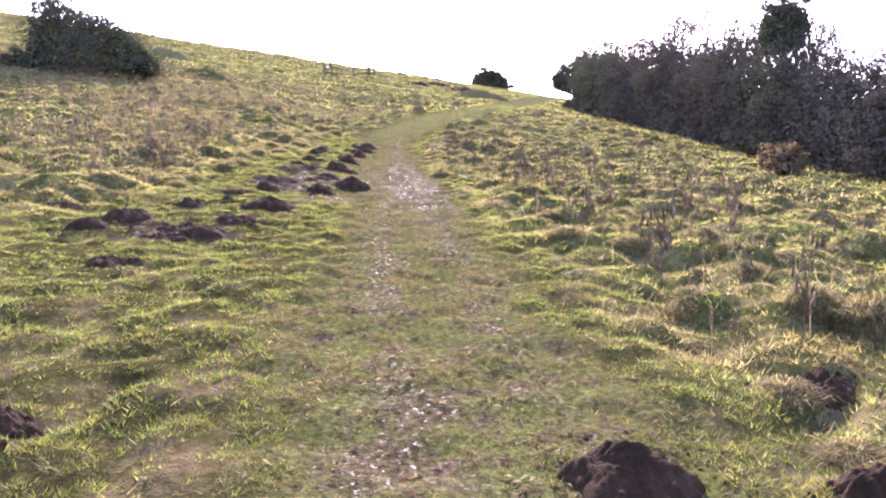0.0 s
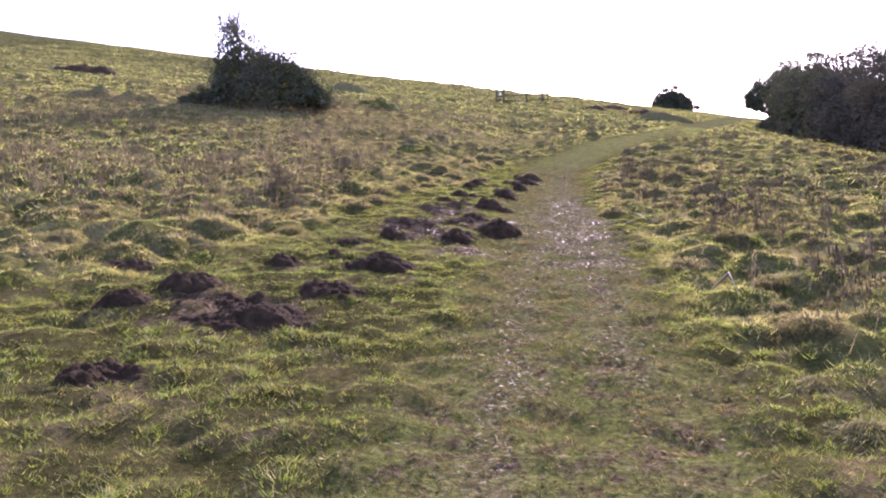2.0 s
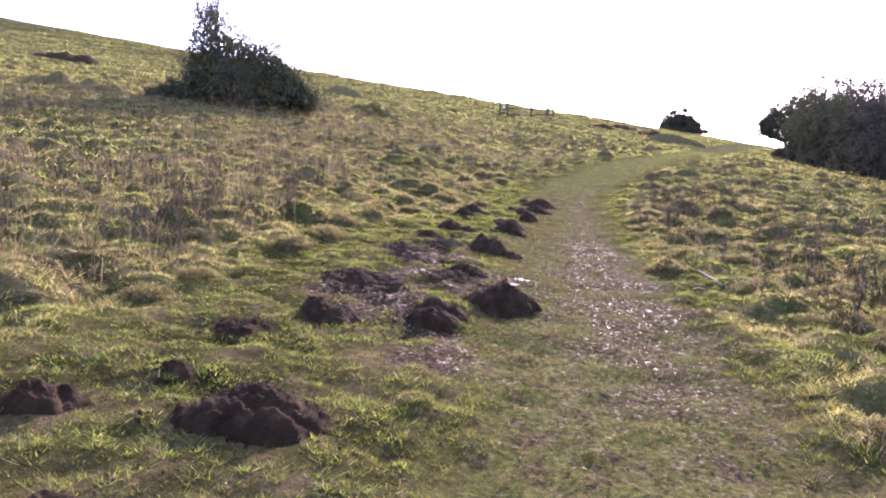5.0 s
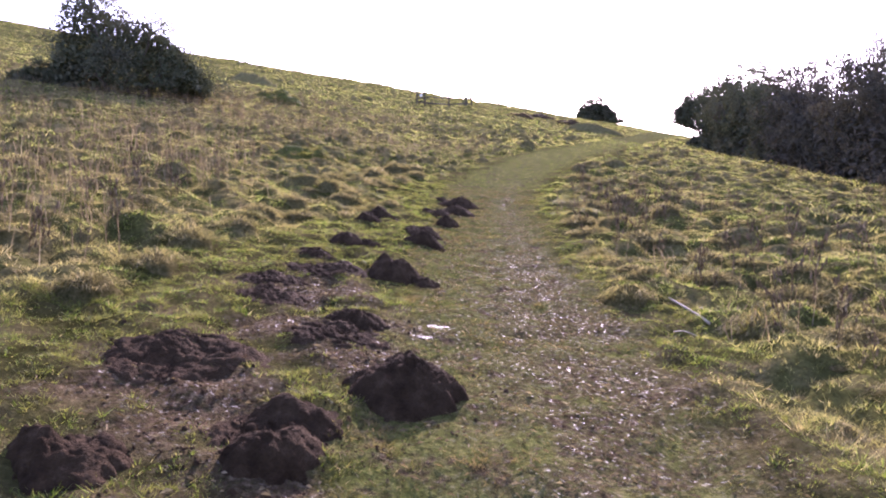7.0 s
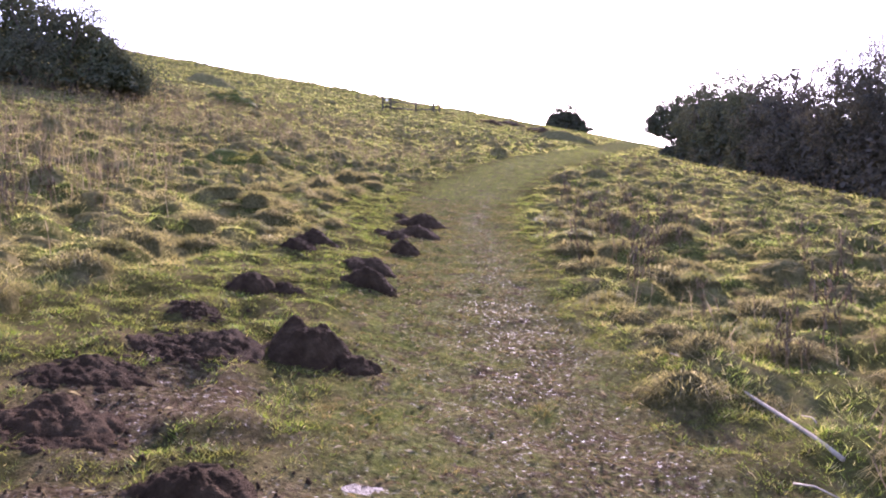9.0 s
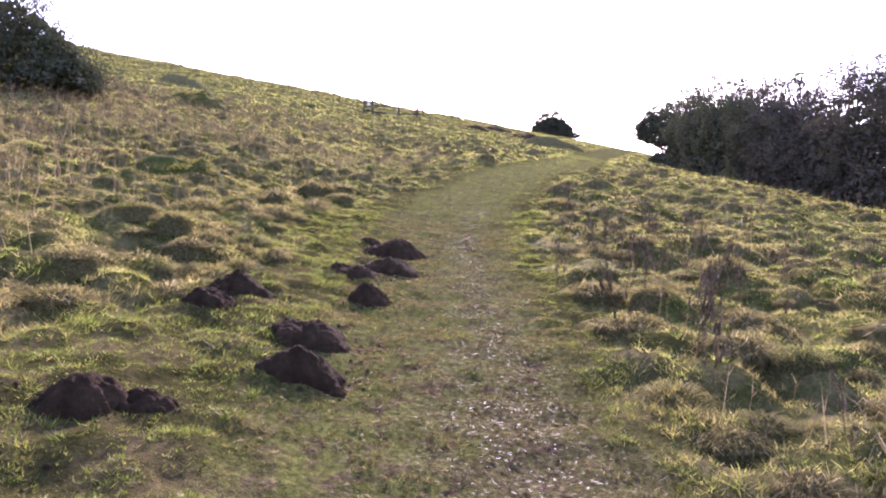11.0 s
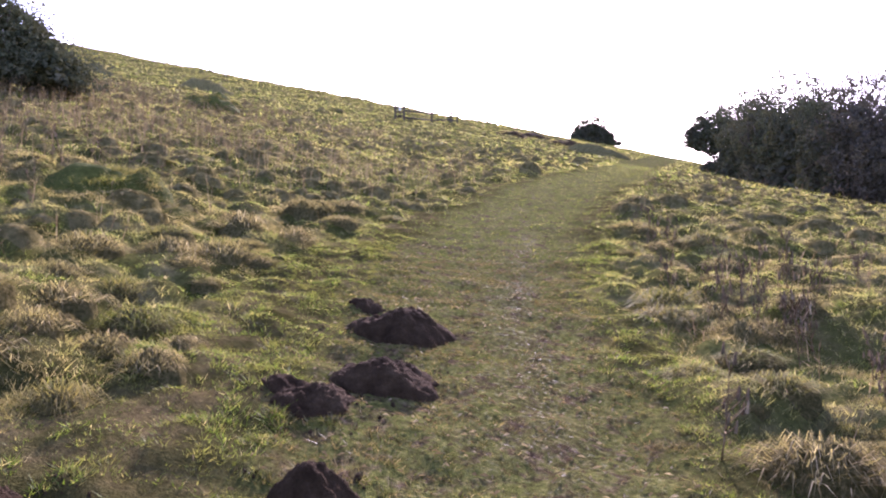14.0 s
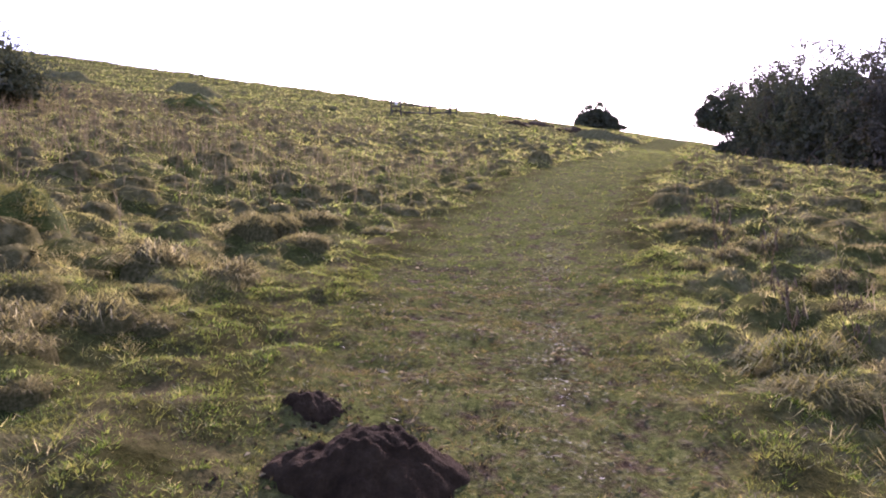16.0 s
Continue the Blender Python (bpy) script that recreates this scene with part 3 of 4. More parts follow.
# Tussocks that stand out along the walk: place and radius.
BIG = [(2.62, 15.95, 0.30), (4.04, 24.9, 0.42), (4.66, 28.0, 0.30), (-0.09, 28.5, 0.34), (-1.41, 27.3, 0.40), (-2.05, 27.6, 0.36), (4.66, 20.7, 0.34), (5.38, 19.7, 0.42),
       (3.11, 9.6, 0.28), (2.75, 8.3, 0.24), (3.3, 11.3, 0.26), (2.4, 7.0, 0.25), (2.3, 6.2, 0.27), (7.5, 34.0, 0.55), (2.4, 39.7, 0.5), (-2.5, 15.9, 0.34), (-1.6, 17.6, 0.3),
       (-2.3, 18.4, 0.34), (-3.6, 16.0, 0.4), (2.8, 5.2, 0.3), (3.4, 4.6, 0.3), (3.6, 13.3, 0.3), (-0.6, 25.9, 0.26), (0.1, 28.9, 0.3), (5.0, 24.3, 0.3), (4.3, 18.2, 0.3), (3.4, 22.8, 0.26),
       (-1.26, 24.2, 0.34), (-0.75, 24.75, 0.34), (-0.5, 24.4, 0.25), (-0.95, 25.4, 0.3), (-0.35, 22.8, 0.27), (-0.85, 22.85, 0.28), (0.02, 22.05, 0.22), (-0.35, 22.3, 0.24), (-0.7, 22.2, 0.26), (-0.25, 21.55, 0.24), (-1.1, 22.4, 0.28), (0.05, 22.5, 0.17), (-0.72, 23.5, 0.27), (-1.2, 23.4, 0.3), (-0.9, 20.9, 0.26), (-1.3, 21.5, 0.32), (-0.7, 21.4, 0.22), (-1.6, 22.7, 0.3), (-1.9, 24.3, 0.34), (-1.5, 20.6, 0.3), (-0.2, 24.0, 0.17), (0.0, 25.2, 0.2), (-0.3, 25.8, 0.24), (3.95, 23.1, 0.28), (4.16, 23.7, 0.3), (3.48, 15.0, 0.34), (-1.8, 15.5, 0.36), (-1.85, 16.6, 0.34), (-1.65, 18.9, 0.3), (-1.9, 25.4, 0.32), (-2.3, 23.3, 0.34), (3.0, 17.9, 0.22), (4.4, 16.2, 0.32), (3.6, 15.0, 0.26), (5.2, 22.2, 0.36), (6.4, 28.7, 0.34)]
BIG += [(-2.05, 11.8, 0.26), (-2.35, 12.0, 0.24), (-2.8, 12.6, 0.32), (-3.0, 12.0, 0.28), (-2.5, 10.75, 0.3), (-3.2, 10.9, 0.28), (-2.5, 13.3, 0.3), (-1.9, 14.4, 0.28), (-3.9, 11.2, 0.34), (-3.6, 12.9, 0.3), (-2.9, 11.4, 0.24), (-2.2, 12.6, 0.22)]
BIG = [(a, b, r * (0.72 if b < 12 else 0.9)) for a, b, r in BIG]
spots = list(BIG)
x, y = np.r_[rng.uniform(-20, 19, 22000), rng.uniform(-72, 28, 9000)], np.r_[rng.uniform(1.5, 60, 22000), rng.uniform(30, 112, 9000)]
hedge_gap = x < 8.2 + 0.215 * y
ok = (rough_at(x, y) > 0.75) & hedge_gap & (rng.uniform(0, 1, 31000) < 0.15 + lumpy(x, y, 3.0, 15)) & ~on_earth(x, y)
taken = {}
for a, b in zip(x[ok], y[ok]):
    r = float(rng.uniform(0.32, 0.95) ** 1.6 * (0.29 if b < 26 else 0.36) * (1 + 0.012 * min(b, 50)))
    if b > 72 and rng.uniform() < 0.55:
        continue
    i, j = int(a // 0.8), int(b // 0.8)
    near = [s for di in (-1, 0, 1) for dj in (-1, 0, 1) for s in taken.get((i + di, j + dj), ())]
    if all(math.hypot(a - s[0], b - s[1]) > 0.8 * (r + s[2]) for s in near) and all(math.hypot(a - s[0], b - s[1]) > 0.8 * (r + s[2]) for s in BIG):
        taken.setdefault((i, j), []).append((float(a), float(b), r))
        spots.append((float(a), float(b), r))


def rank(s):
    """How far a spot lies from the line of the path's first thirty metres."""
    return abs(s[0] - float(path_x(s[1]))) + 2.0 * max(0.0, s[1] - 30)


spots.sort(key=rank)
close_meshes, loose = [], [tussock_shape(300 + k, 44, False, 3, 8) for k in range(6)]
faint = [tussock_shape(320 + k, 15, False, 2, 6) for k in range(6)]
for k in range(7):
    v, f, w = tussock_shape(100 + k, 400, True, 6, 14)
    cut = int((w == 0).sum())
    top = int(f[:cut].max()) + 1
    close_meshes.append((mesh_of("grass_tussock", v[:top], f[:cut], [THATCH]), mesh_of("mop", v[top:], f[cut:] - top, [GREEN_MOP if k % 3 == 1 else STRAW])))
rest = []
for n, (a, b, r) in enumerate(spots):
    squash, turn = rng.uniform(0.65, 1.15), rng.uniform(0, 6.283)
    if n < 290:
        k = int(rng.integers(0, 7))
        ob = new("grass_tussock", close_meshes[k][0])
        tagged(part("mop", close_meshes[k][1], ob, "drooping grass blades"), kind="stuff")
        ob.matrix_world = Matrix.Translation((a, b, float(ground(a, b)) - 0.05)) @ Matrix.Rotation(turn, 4, "Z") @ Matrix.Diagonal((r, r * 0.9, r * squash, 1))
        tagged(ob, "greenish rounded grass tussock in rough grass" if k % 3 == 1 else "rounded tussock of straw-coloured dead grass in rough grass", "grass tussock", "tussocks beside the path")
    else:
        v, f, w = (loose if b < 55 else faint)[n % 6]
        c, s = math.cos(turn) * r, math.sin(turn) * r
        v = np.stack([v[:, 0] * c - v[:, 1] * s + a, v[:, 0] * s + v[:, 1] * c + b, v[:, 2] * r * squash * (1 if b < 55 else 0.7) + float(ground(a, b)) - 0.07], 1)
        rest.append((v, f, w))
v, f, k, off = [], [], [], 0
for a, b, c in rest:
    v.append(a), f.append(b + off), k.append(c)
    off += len(a)
tagged(new("tussock_field", mesh_of("tussock_field", np.concatenate(v), np.concatenate(f), [THATCH, STRAW], np.concatenate(k))), "field of straw-coloured grass tussocks over the slope", "tussocks", kind="stuff")


# ---- dead weed stalks ----
def stalk_shape(s, knots=5, shoots=16, dry=12):
    """A dead weed of one metre: a bent stem, side shoots and dry seed heads."""
    local = np.random.default_rng(s)
    pieces = []
    bend = local.normal(0, 0.07, 2)
    stem = [np.array([bend[0] * h * h, bend[1] * h * h, h]) for h in np.linspace(-0.05, 1, knots)]
    pieces.append((*tube(stem, np.linspace(0.009, 0.004, knots), 4 if knots > 3 else 3), 0))
    for _ in range(int(local.integers(shoots // 2, shoots))):
        h, a, l = local.uniform(0.15, 0.95), local.uniform(0, 6.283), local.uniform(0.08, 0.3)
        p = np.array([bend[0] * h * h, bend[1] * h * h, h])
        tip = p + [math.cos(a) * l * 0.6, math.sin(a) * l * 0.6, l]
        pieces.append((*tube([p, (p + tip) / 2 + [0, 0, -0.01], tip] if knots > 3 else [p, tip], [0.007, 0.006, 0.004] if knots > 3 else [0.007, 0.005], 3), 0))
        c, cf = dome(0.018, 0.018, 0.05, 2 if knots > 3 else 1, 5 if knots > 3 else 4, s, 0.3, 0.5)
        pieces.append((c + tip - [0, 0, 0.01], cf, 0))
    for _ in range(dry):
        h, a, l = local.uniform(0.02, 0.75), local.uniform(0, 6.283), local.uniform(0.06, 0.16)
        p = np.array([[bend[0] * h * h, bend[1] * h * h, h]])
        pieces.append((*blades(p, np.array([l * 0.3]), np.array([0.022]), np.array([[math.cos(a) * l, math.sin(a) * l]]), np.array([a + 1.57])), 0))
    return joined(pieces)


stalks = [(2.9, 5.9, 0.75), (3.05, 6.15, 0.8), (3.0, 6.4, 0.65), (3.9, 7.2, 0.8), (4.2, 7.9, 0.7), (2.75, 7.8, 0.45), (3.4, 8.6, 0.55), (3.3, 18.9, 0.55), (3.5, 19.3, 0.6), (3.2, 18.5, 0.5), (4.0, 20.3, 0.7), (3.0, 21.5, 0.5), (3.1, 19.9, 0.6)]
x, y = rng.uniform(-24, 16, 18000), rng.uniform(3, 62, 18000)
patch = lumpy(x, y, 3.5, 21) * (0.55 + 0.45 * lumpy(x, y, 0.9, 22))
band = np.where(x < path_x(y), 1.7 * step(-1.8, -4.0, x) * step(8, 13, y), 1.15 * (y < 44))
ok = (rough_at(x, y) > 0.9) & (np.abs(x - path_x(y)) > 2.0) & (x < 8.0 + 0.215 * y) & (rng.uniform(0, 1, 18000) < np.maximum(patch - 0.16, 0) * band * 1.5)
stalks += [(float(a), float(b), float(rng.uniform(0.22, 0.62))) for a, b in zip(x[ok], y[ok])]
stalks.sort(key=rank)
stalk_parts = [stalk_shape(500 + k) for k in range(8)]
thin_parts = [stalk_shape(520 + k, 3, 5, 2) for k in range(8)]
stalk_meshes = [mesh_of("dead_weed", v, f, [STALK]) for v, f, _ in stalk_parts]
rest = []
for n, (a, b, h) in enumerate(stalks):
    turn, tip = rng.uniform(0, 6.283), rng.normal(0, 0.12, 2)
    m = Matrix.Translation((a, b, float(ground(a, b)))) @ Euler((tip[0], tip[1], turn)).to_matrix().to_4x4() @ Matrix.Diagonal((h * 1.05, h * 1.05, h, 1))
    if n < 240:
        ob = new("dead_weed", stalk_meshes[n % 8])
        ob.matrix_world = m
        tagged(ob, "tall dead brown weed stalk with dry seed heads" if h > 0.5 else "short dead brown weed stalk in rough grass", "dead weed", "dead weeds in the grass")
    else:
        v, f, w = thin_parts[n % 8]
        rest.append((v @ np.array(m.to_3x3()).T + np.array(m.translation), f, 0))
v, f, k = joined(rest)
tagged(new("dead_weed_field", mesh_of("dead_weed_field", v, f, [STALK])), "belt of dead brown weed stalks on the slope", "dead weeds", kind="stuff")


# Thin dry stems that stand between them, each with two side shoots.
x, y = np.r_[rng.uniform(-20, 4, 70000), rng.uniform(2, 9, 8000)], np.r_[rng.uniform(9, 62, 70000), rng.uniform(4, 34, 8000)]
west = x < path_x(y)
odds = np.where(west, step(-0.9, -3.6, x - 0.5 * np.maximum(y - 26, 0)) * step(9, 19, y) * (1 - 0.6 * step(38, 60, y)) * 0.7 * np.maximum(1.4 * lumpy(x, y, 2.6, 24) - 0.35, 0.05), 0.35 * lumpy(x, y, 1.2, 25) ** 2) * (0.3 + lumpy(x, y, 0.5, 26))
ok = (rough_at(x, y) > 0.9) & (rng.uniform(0, 1, len(x)) < odds) & (x < 8.0 + 0.215 * y)
x, y = x[ok], y[ok]
n = len(x)
base = np.stack([x, y, ground(x, y) - 0.02], 1)
tall = rng.uniform(0.18, 0.62, n) * np.where(x < path_x(y), 1.0, 0.75)
sway = rng.normal(0, 0.07, (n, 2))
pieces = [(*blades(base, tall, rng.uniform(0.007, 0.013, n), sway, rng.uniform(-0.8, 0.8, n), False), 0)]
for _ in range(2):
    h = rng.uniform(0.4, 0.85, n)
    fork = base + np.concatenate([sway, tall[:, None] * 0.92], 1) * h[:, None]
    pieces.append((*blades(fork, tall * rng.uniform(0.15, 0.4, n), rng.uniform(0.006, 0.012, n), rng.normal(0, 0.05, (n, 2)), rng.uniform(-0.8, 0.8, n), False), 0))
v, f, k = joined(pieces)
tagged(new("dry_stem_field", mesh_of("dry_stem_field", v, f, [STEM], smooth=False)), "dense belt of thin tan dry stems on the slope", "dry stems", kind="stuff")


# ---- bushes and trees ----
def leaves_at(centres, size, local):
    n = len(centres)
    a = local.normal(0, 1, (n, 3))
    a /= np.linalg.norm(a, axis=1)[:, None]
    b = np.cross(a, local.normal(0, 1, (n, 3)))
    b /= np.linalg.norm(b, axis=1)[:, None] + 1e-9
    l = (size * local.uniform(0.6, 1.4, n))[:, None]
    v = np.stack([centres - a * l * 0.5, centres + b * l * 0.3, centres + a * l * 0.5, centres - b * l * 0.3], 1).reshape(-1, 3)
    return v, (np.arange(n)[:, None, None] * 4 + np.array([[[0, 1, 2], [0, 2, 3]]])).reshape(-1, 3)


def limb_set(local, width, depth, profile, count, reach=0.92):
    """Crooked limbs that rise from the foot and fan out under the crown's outline."""
    pieces = []
    for k in range(count):
        u = local.uniform(0.08, 0.92)
        top = np.interp(u, np.linspace(0, 1, len(profile)), profile) * reach * local.uniform(0.75, 1.0)
        end = np.array([(u - 0.5) * width, local.uniform(-0.35, 0.35) * depth, top])
        start = np.array([(u - 0.5) * width * 0.45, end[1] * 0.4, -0.25])
        steps = [start + (end - start) * h + np.r_[local.normal(0, 0.07 * top, 2) * (0 < h < 1), 0] for h in np.linspace(0, 1, 6)]
        pieces.append((*tube(steps, np.linspace(0.035, 0.008, 6) * (1 + top * 0.35), 6), 0))
    return pieces


def bush(name, x, y, width, depth, profile, turn, leaf, number, s, label, category="bush", group="", twigs=0, foot=(0.0, 0.0), twig_span=(0.1, 0.9), twig_size=0.7, leaves=LEAF, loose=1.0, fine=1.0):
    """profile: heights of the crown across its width. foot: how far the crown is clear of the ground at either end."""
    local = np.random.default_rng(s)
    root = new(name)
    root.matrix_world = Matrix.Translation((x, y, float(ground(x, y)) - 0.03)) @ Matrix.Rotation(radians(turn), 4, "Z")
    tagged(root, label, category, group)
    for v, f, _ in limb_set(local, width, depth, profile, 9):
        part("limb", mesh_of("limb", v, f, [BARK]), root, "crooked grey-brown limb")
    grid = np.linspace(0, 1, len(profile))
    # Lobes of foliage that fill the outline, each a loose ball of leaves.
    lobes, count = [], int((44 + 8 * width) * fine)
    for _ in range(count):
        u = local.uniform(0.02, 0.98)
        top = np.interp(u, grid, profile)
        r = local.uniform(0.07, 0.23) * min(max(profile), width * 0.8) * 0.9 / math.sqrt(fine)
        low = foot[0] + (foot[1] - foot[0]) * u
        h = low + (top - low - r * 0.35) * local.uniform(0.0, 1.0) ** 0.75
        lobes.append(((u - 0.5) * width, local.uniform(-0.5, 0.5) * depth * math.sqrt(max(0.05, 1 - (2 * u - 1) ** 2)), max(h, r * 0.5 + low), r))
    lobes = np.array(lobes)
    pick = local.integers(0, count, number)
    d = local.normal(0, 1, (number, 3))
    d /= np.linalg.norm(d, axis=1)[:, None]
    r = lobes[pick, 3] * local.uniform(0.25, 1.0, number) ** 0.45 * (1 + 0.35 * loose * local.normal(0, 0.5, number))
    c = lobes[pick, :3] + d * r[:, None] * [1.1, 1.1, 0.9]
    c = c[c[:, 2] > 0.03]
    v, f = leaves_at(c, leaf, local)
    # The shaded inside of the crown: larger sprays that close it to the light.
    iu = local.uniform(0.04, 0.96, number // 4)
    e = np.stack([(iu - 0.5) * width, local.uniform(-0.3, 0.3, len(iu)) * depth, 0.05 + foot[0] + (foot[1] - foot[0]) * iu + (np.interp(iu, grid, profile) - foot[0] - (foot[1] - foot[0]) * iu) * local.uniform(0, 0.74, len(iu))], 1)
    iv, jf = leaves_at(e, leaf * 2.6, local)
    v, f, _ = joined([(v, f, 0), (iv, jf, 0)])
    part("crown", mesh_of("crown", v, f, [leaves], smooth=False), root)
    if twigs:
        pieces = []
        for _ in range(twigs):
            u = local.uniform(*twig_span)
            top = np.interp(u, grid, profile)
            p = np.array([(u - 0.5) * width, local.uniform(-0.25, 0.25) * depth, top * 0.8])
            q = p + [local.normal(0, 0.5) * twig_size, local.normal(0, 0.3) * twig_size, top * 0.2 + local.uniform(0.0, 0.75) * twig_size]
            pieces.append((*tube([p, (p + q) / 2 + local.normal(0, 0.05, 3), q], [0.02, 0.013, 0.006], 4), 0))
            for _ in range(7):
                h = local.uniform(0.25, 0.95)
                e = p + (q - p) * h
                g = e + local.normal(0, 0.22, 3) * twig_size + [0, 0, 0.16 * twig_size]
                pieces.append((*tube([e, (e + g) / 2 + local.normal(0, 0.02, 3), g], [0.011, 0.008, 0.004], 3), 0))
        v, f, _ = joined(pieces)
        tagged(part("twigwork", mesh_of("twigwork", v, f, [TWIG]), root, "bare brown twigs above the leaves"), kind="stuff")
    return root


# The bush on the west slope: tall and twiggy at one end, sloping down to the other.
bush("hawthorn_bush", -11.45, 39.8, 6.3, 4.2, (1.2, 5.0, 5.1, 4.2, 3.8, 3.6, 3.0, 1.8, 0.7), 4, 0.085, 26000, 801, "dark wind-bent hawthorn bush with a twiggy top on the slope", twigs=40, twig_span=(0.08, 0.26), twig_size=1.2, loose=1.1)
# Added low bush that stands in for the hawthorn's dark shadow on the ground.
bush("shadow_scrub", -14.9, 39.4, 3.0, 2.0, (0.3, 0.7, 0.9, 1.1, 1.2), 4, 0.08, 5000, 803, "low dark scrub standing in for the ground shadow beside the hawthorn bush")
# The hedge row: distance along the path and height, from the near end to the far tip.
HEDGE = [(11.0, 3.0), (14.5, 3.6), (18.0, 4.3), (21.0, 4.5), (23.4, 5.3), (27.0, 5.1), (30.3, 5.1), (33.6, 4.8), (37.3, 4.8), (40.6, 3.8), (44.0, 4.3), (47.6, 4.4), (51.0, 4.3), (54.8, 5.2), (58.6, 4.7), (62.6, 4.7), (66.6, 4.9), (70.6, 4.3)]
for n, (b, h) in enumerate(HEDGE):
    x, w = 11.4 + 0.215 * b + 0.6 * (b > 64), 5.0 if b < 45 else 5.2
    bare = 44 if n in (3, 5, 7, 8, 10, 11) else 16 if b < 48 else 4
    h *= 1.145 * float(np.interp(b, (11, 22, 27, 36, 41, 51, 60, 71), (0.84, 0.87, 1.05, 1.16, 1.18, 1.13, 1.2, 1.32)))
    k = rng.uniform(0.62, 0.95, 4)
    prof = (0.45 * h, 0.66 * h, k[0] * h, h, 0.98 * h, k[1] * h, 0.66 * h, 0.45 * h) if n % 2 else (0.5 * h, k[0] * h, h, k[2] * h, 0.92 * h, k[1] * h, 0.5 * h)
    bush("hedge_bush", x, b, w, 3.6, prof, 78, 0.07 if b < 29 else 0.095 if b < 45 else 0.135, 16000 if b < 29 else 12000 if b < 45 else 9500, 830 + n, "dark evergreen hedge bush with bare twigs on top" if bare else "dense dark evergreen bush in a field hedge", "bush", "bushes of the field hedge", bare, twig_size=0.9 if bare == 44 else 0.5, leaves=LEAF if b > 48 or n == 4 else HEDGE_LEAF, loose=0.2 if b > 48 else 0.6)
bush("round_headed_tree", 15.9, 22.6, 1.7, 1.6, (5.2, 5.75, 5.8, 5.3), 78, 0.065, 14000, 870, "ivy-clad tree with a small round head above the hedge", "tree", foot=(3.8, 3.8))
bush("dry_bramble", 12.1, 17.4, 1.7, 1.1, (0.5, 0.85, 0.9, 0.5), 78, 0.07, 2600, 871, "low tan-brown dry bramble at the foot of the hedge", "bramble", leaves=STALK)
# The wind-shaped tree that ends the hedge, its crown reaching out over open ground.
bush("windswept_tree", 29.6, 79.6, 6.0, 3.4, (4.0, 5.7, 6.0, 6.5, 6.2, 5.6), -22, 0.13, 16000, 880, "dark windswept tree leaning out at the end of the hedge", "tree", foot=(2.8, 0.1), loose=0.2, fine=1.3)
bush("hedge_bush", 28.9, 78.2, 3.4, 2.4, (0.5, 1.2, 1.6, 1.9, 1.2), -22, 0.15, 5000, 881, "low dark scrub under the windswept tree", "bush", "bushes of the field hedge")
# On the skyline.
bush("dome_bush", 27.9, 116.0, 6.0, 4.4, (1.9, 3.3, 4.0, 4.2, 3.7, 2.8, 1.7), 8, 0.13, 26000, 893, "dense dark dome-shaped bush on the skyline", "bush", loose=0.1, fine=3.0)
bush("thorn_tree", 31.2, 116.8, 2.4, 1.6, (1.2, 1.8, 1.7, 1.2), 8, 0.11, 1300, 891, "small open thorn tree beside the dome-shaped bush", "tree", foot=(0.6, 0.8))


# ---- stile, fence and posts on the hill ----
def box(cx, cy, cz, sx, sy, sz, bevel=0.012):
    bm = bmesh.new()
    bmesh.ops.create_cube(bm, size=1.0)
    bmesh.ops.scale(bm, vec=(sx, sy, sz), verts=bm.verts)
    bmesh.ops.bevel(bm, geom=bm.edges[:], offset=bevel, segments=1, affect="EDGES")
    bmesh.ops.translate(bm, vec=(cx, cy, cz), verts=bm.verts)
    return bm


def bm_part(name, bm, mat, parent, label=""):
    me = bpy.data.meshes.new(name)
    bm.to_mesh(me)
    bm.free()
    me.materials.append(mat)
    return part(name, me, parent, label)


stile = tagged(new("stile"), "weathered wooden stile with a white notice board on the hill", "stile")
stile.location = (1.0, 82.4, float(ground(1.0, 82.4)))
for dx in (-0.4, 0.4):
    bm_part("post", box(dx, 0, 0.5, 0.17, 0.17, 1.85), POST, stile)
for h in (0.35, 0.75, 1.1):
    bm_part("rail", box(0, 0.105, h, 0.92, 0.05, 0.14), POST, stile)
bm_part("step", box(0, -0.25, 0.32, 0.24, 0.8, 0.05), POST, stile)
bm_part("notice_board", box(0.02, -0.10, 0.98, 0.24, 0.03, 0.24), WHITE, stile, "white notice board")
fence = tagged(new("fence"), "weathered post and rail fence running up to the crest", "fence")
PLAN = [(1.4, 82.6), (4.1, 87.0), (6.2, 89.8), (6.9, 90.8)]
for a, b in PLAN[1:]:
    z = float(ground(a, b))
    bm_part("post", box(a, b, z + 0.45, 0.16, 0.16, 1.7), POST, fence)
for (a, b), (c, d) in zip(PLAN, PLAN[1:]):
    for h in (0.3, 0.95):
        v, f = tube([(a, b + 0.09, float(ground(a, b)) + h), (c, d + 0.09, float(ground(c, d)) + h)], [0.075, 0.075], 6)
        part("rail", mesh_of("rail", v, f, [POST]), fence)
for a, b, h in ((11.8, 106.0, 0.7), (13.6, 107.5, 1.35), (15.9, 108.2, 0.8), (18.4, 109.5, 1.25)):
    post = new("fence_post", mesh_of("fence_post", *tube([(0, 0, -0.3), (0.01, 0, h * 0.6), (0.02, 0.01, h)], [0.075, 0.07, 0.06], 8), [POST]))
    post.location = (a, b, float(ground(a, b)))
    tagged(post, "weathered lone fence post on the crest", "fence post", "posts on the crest")


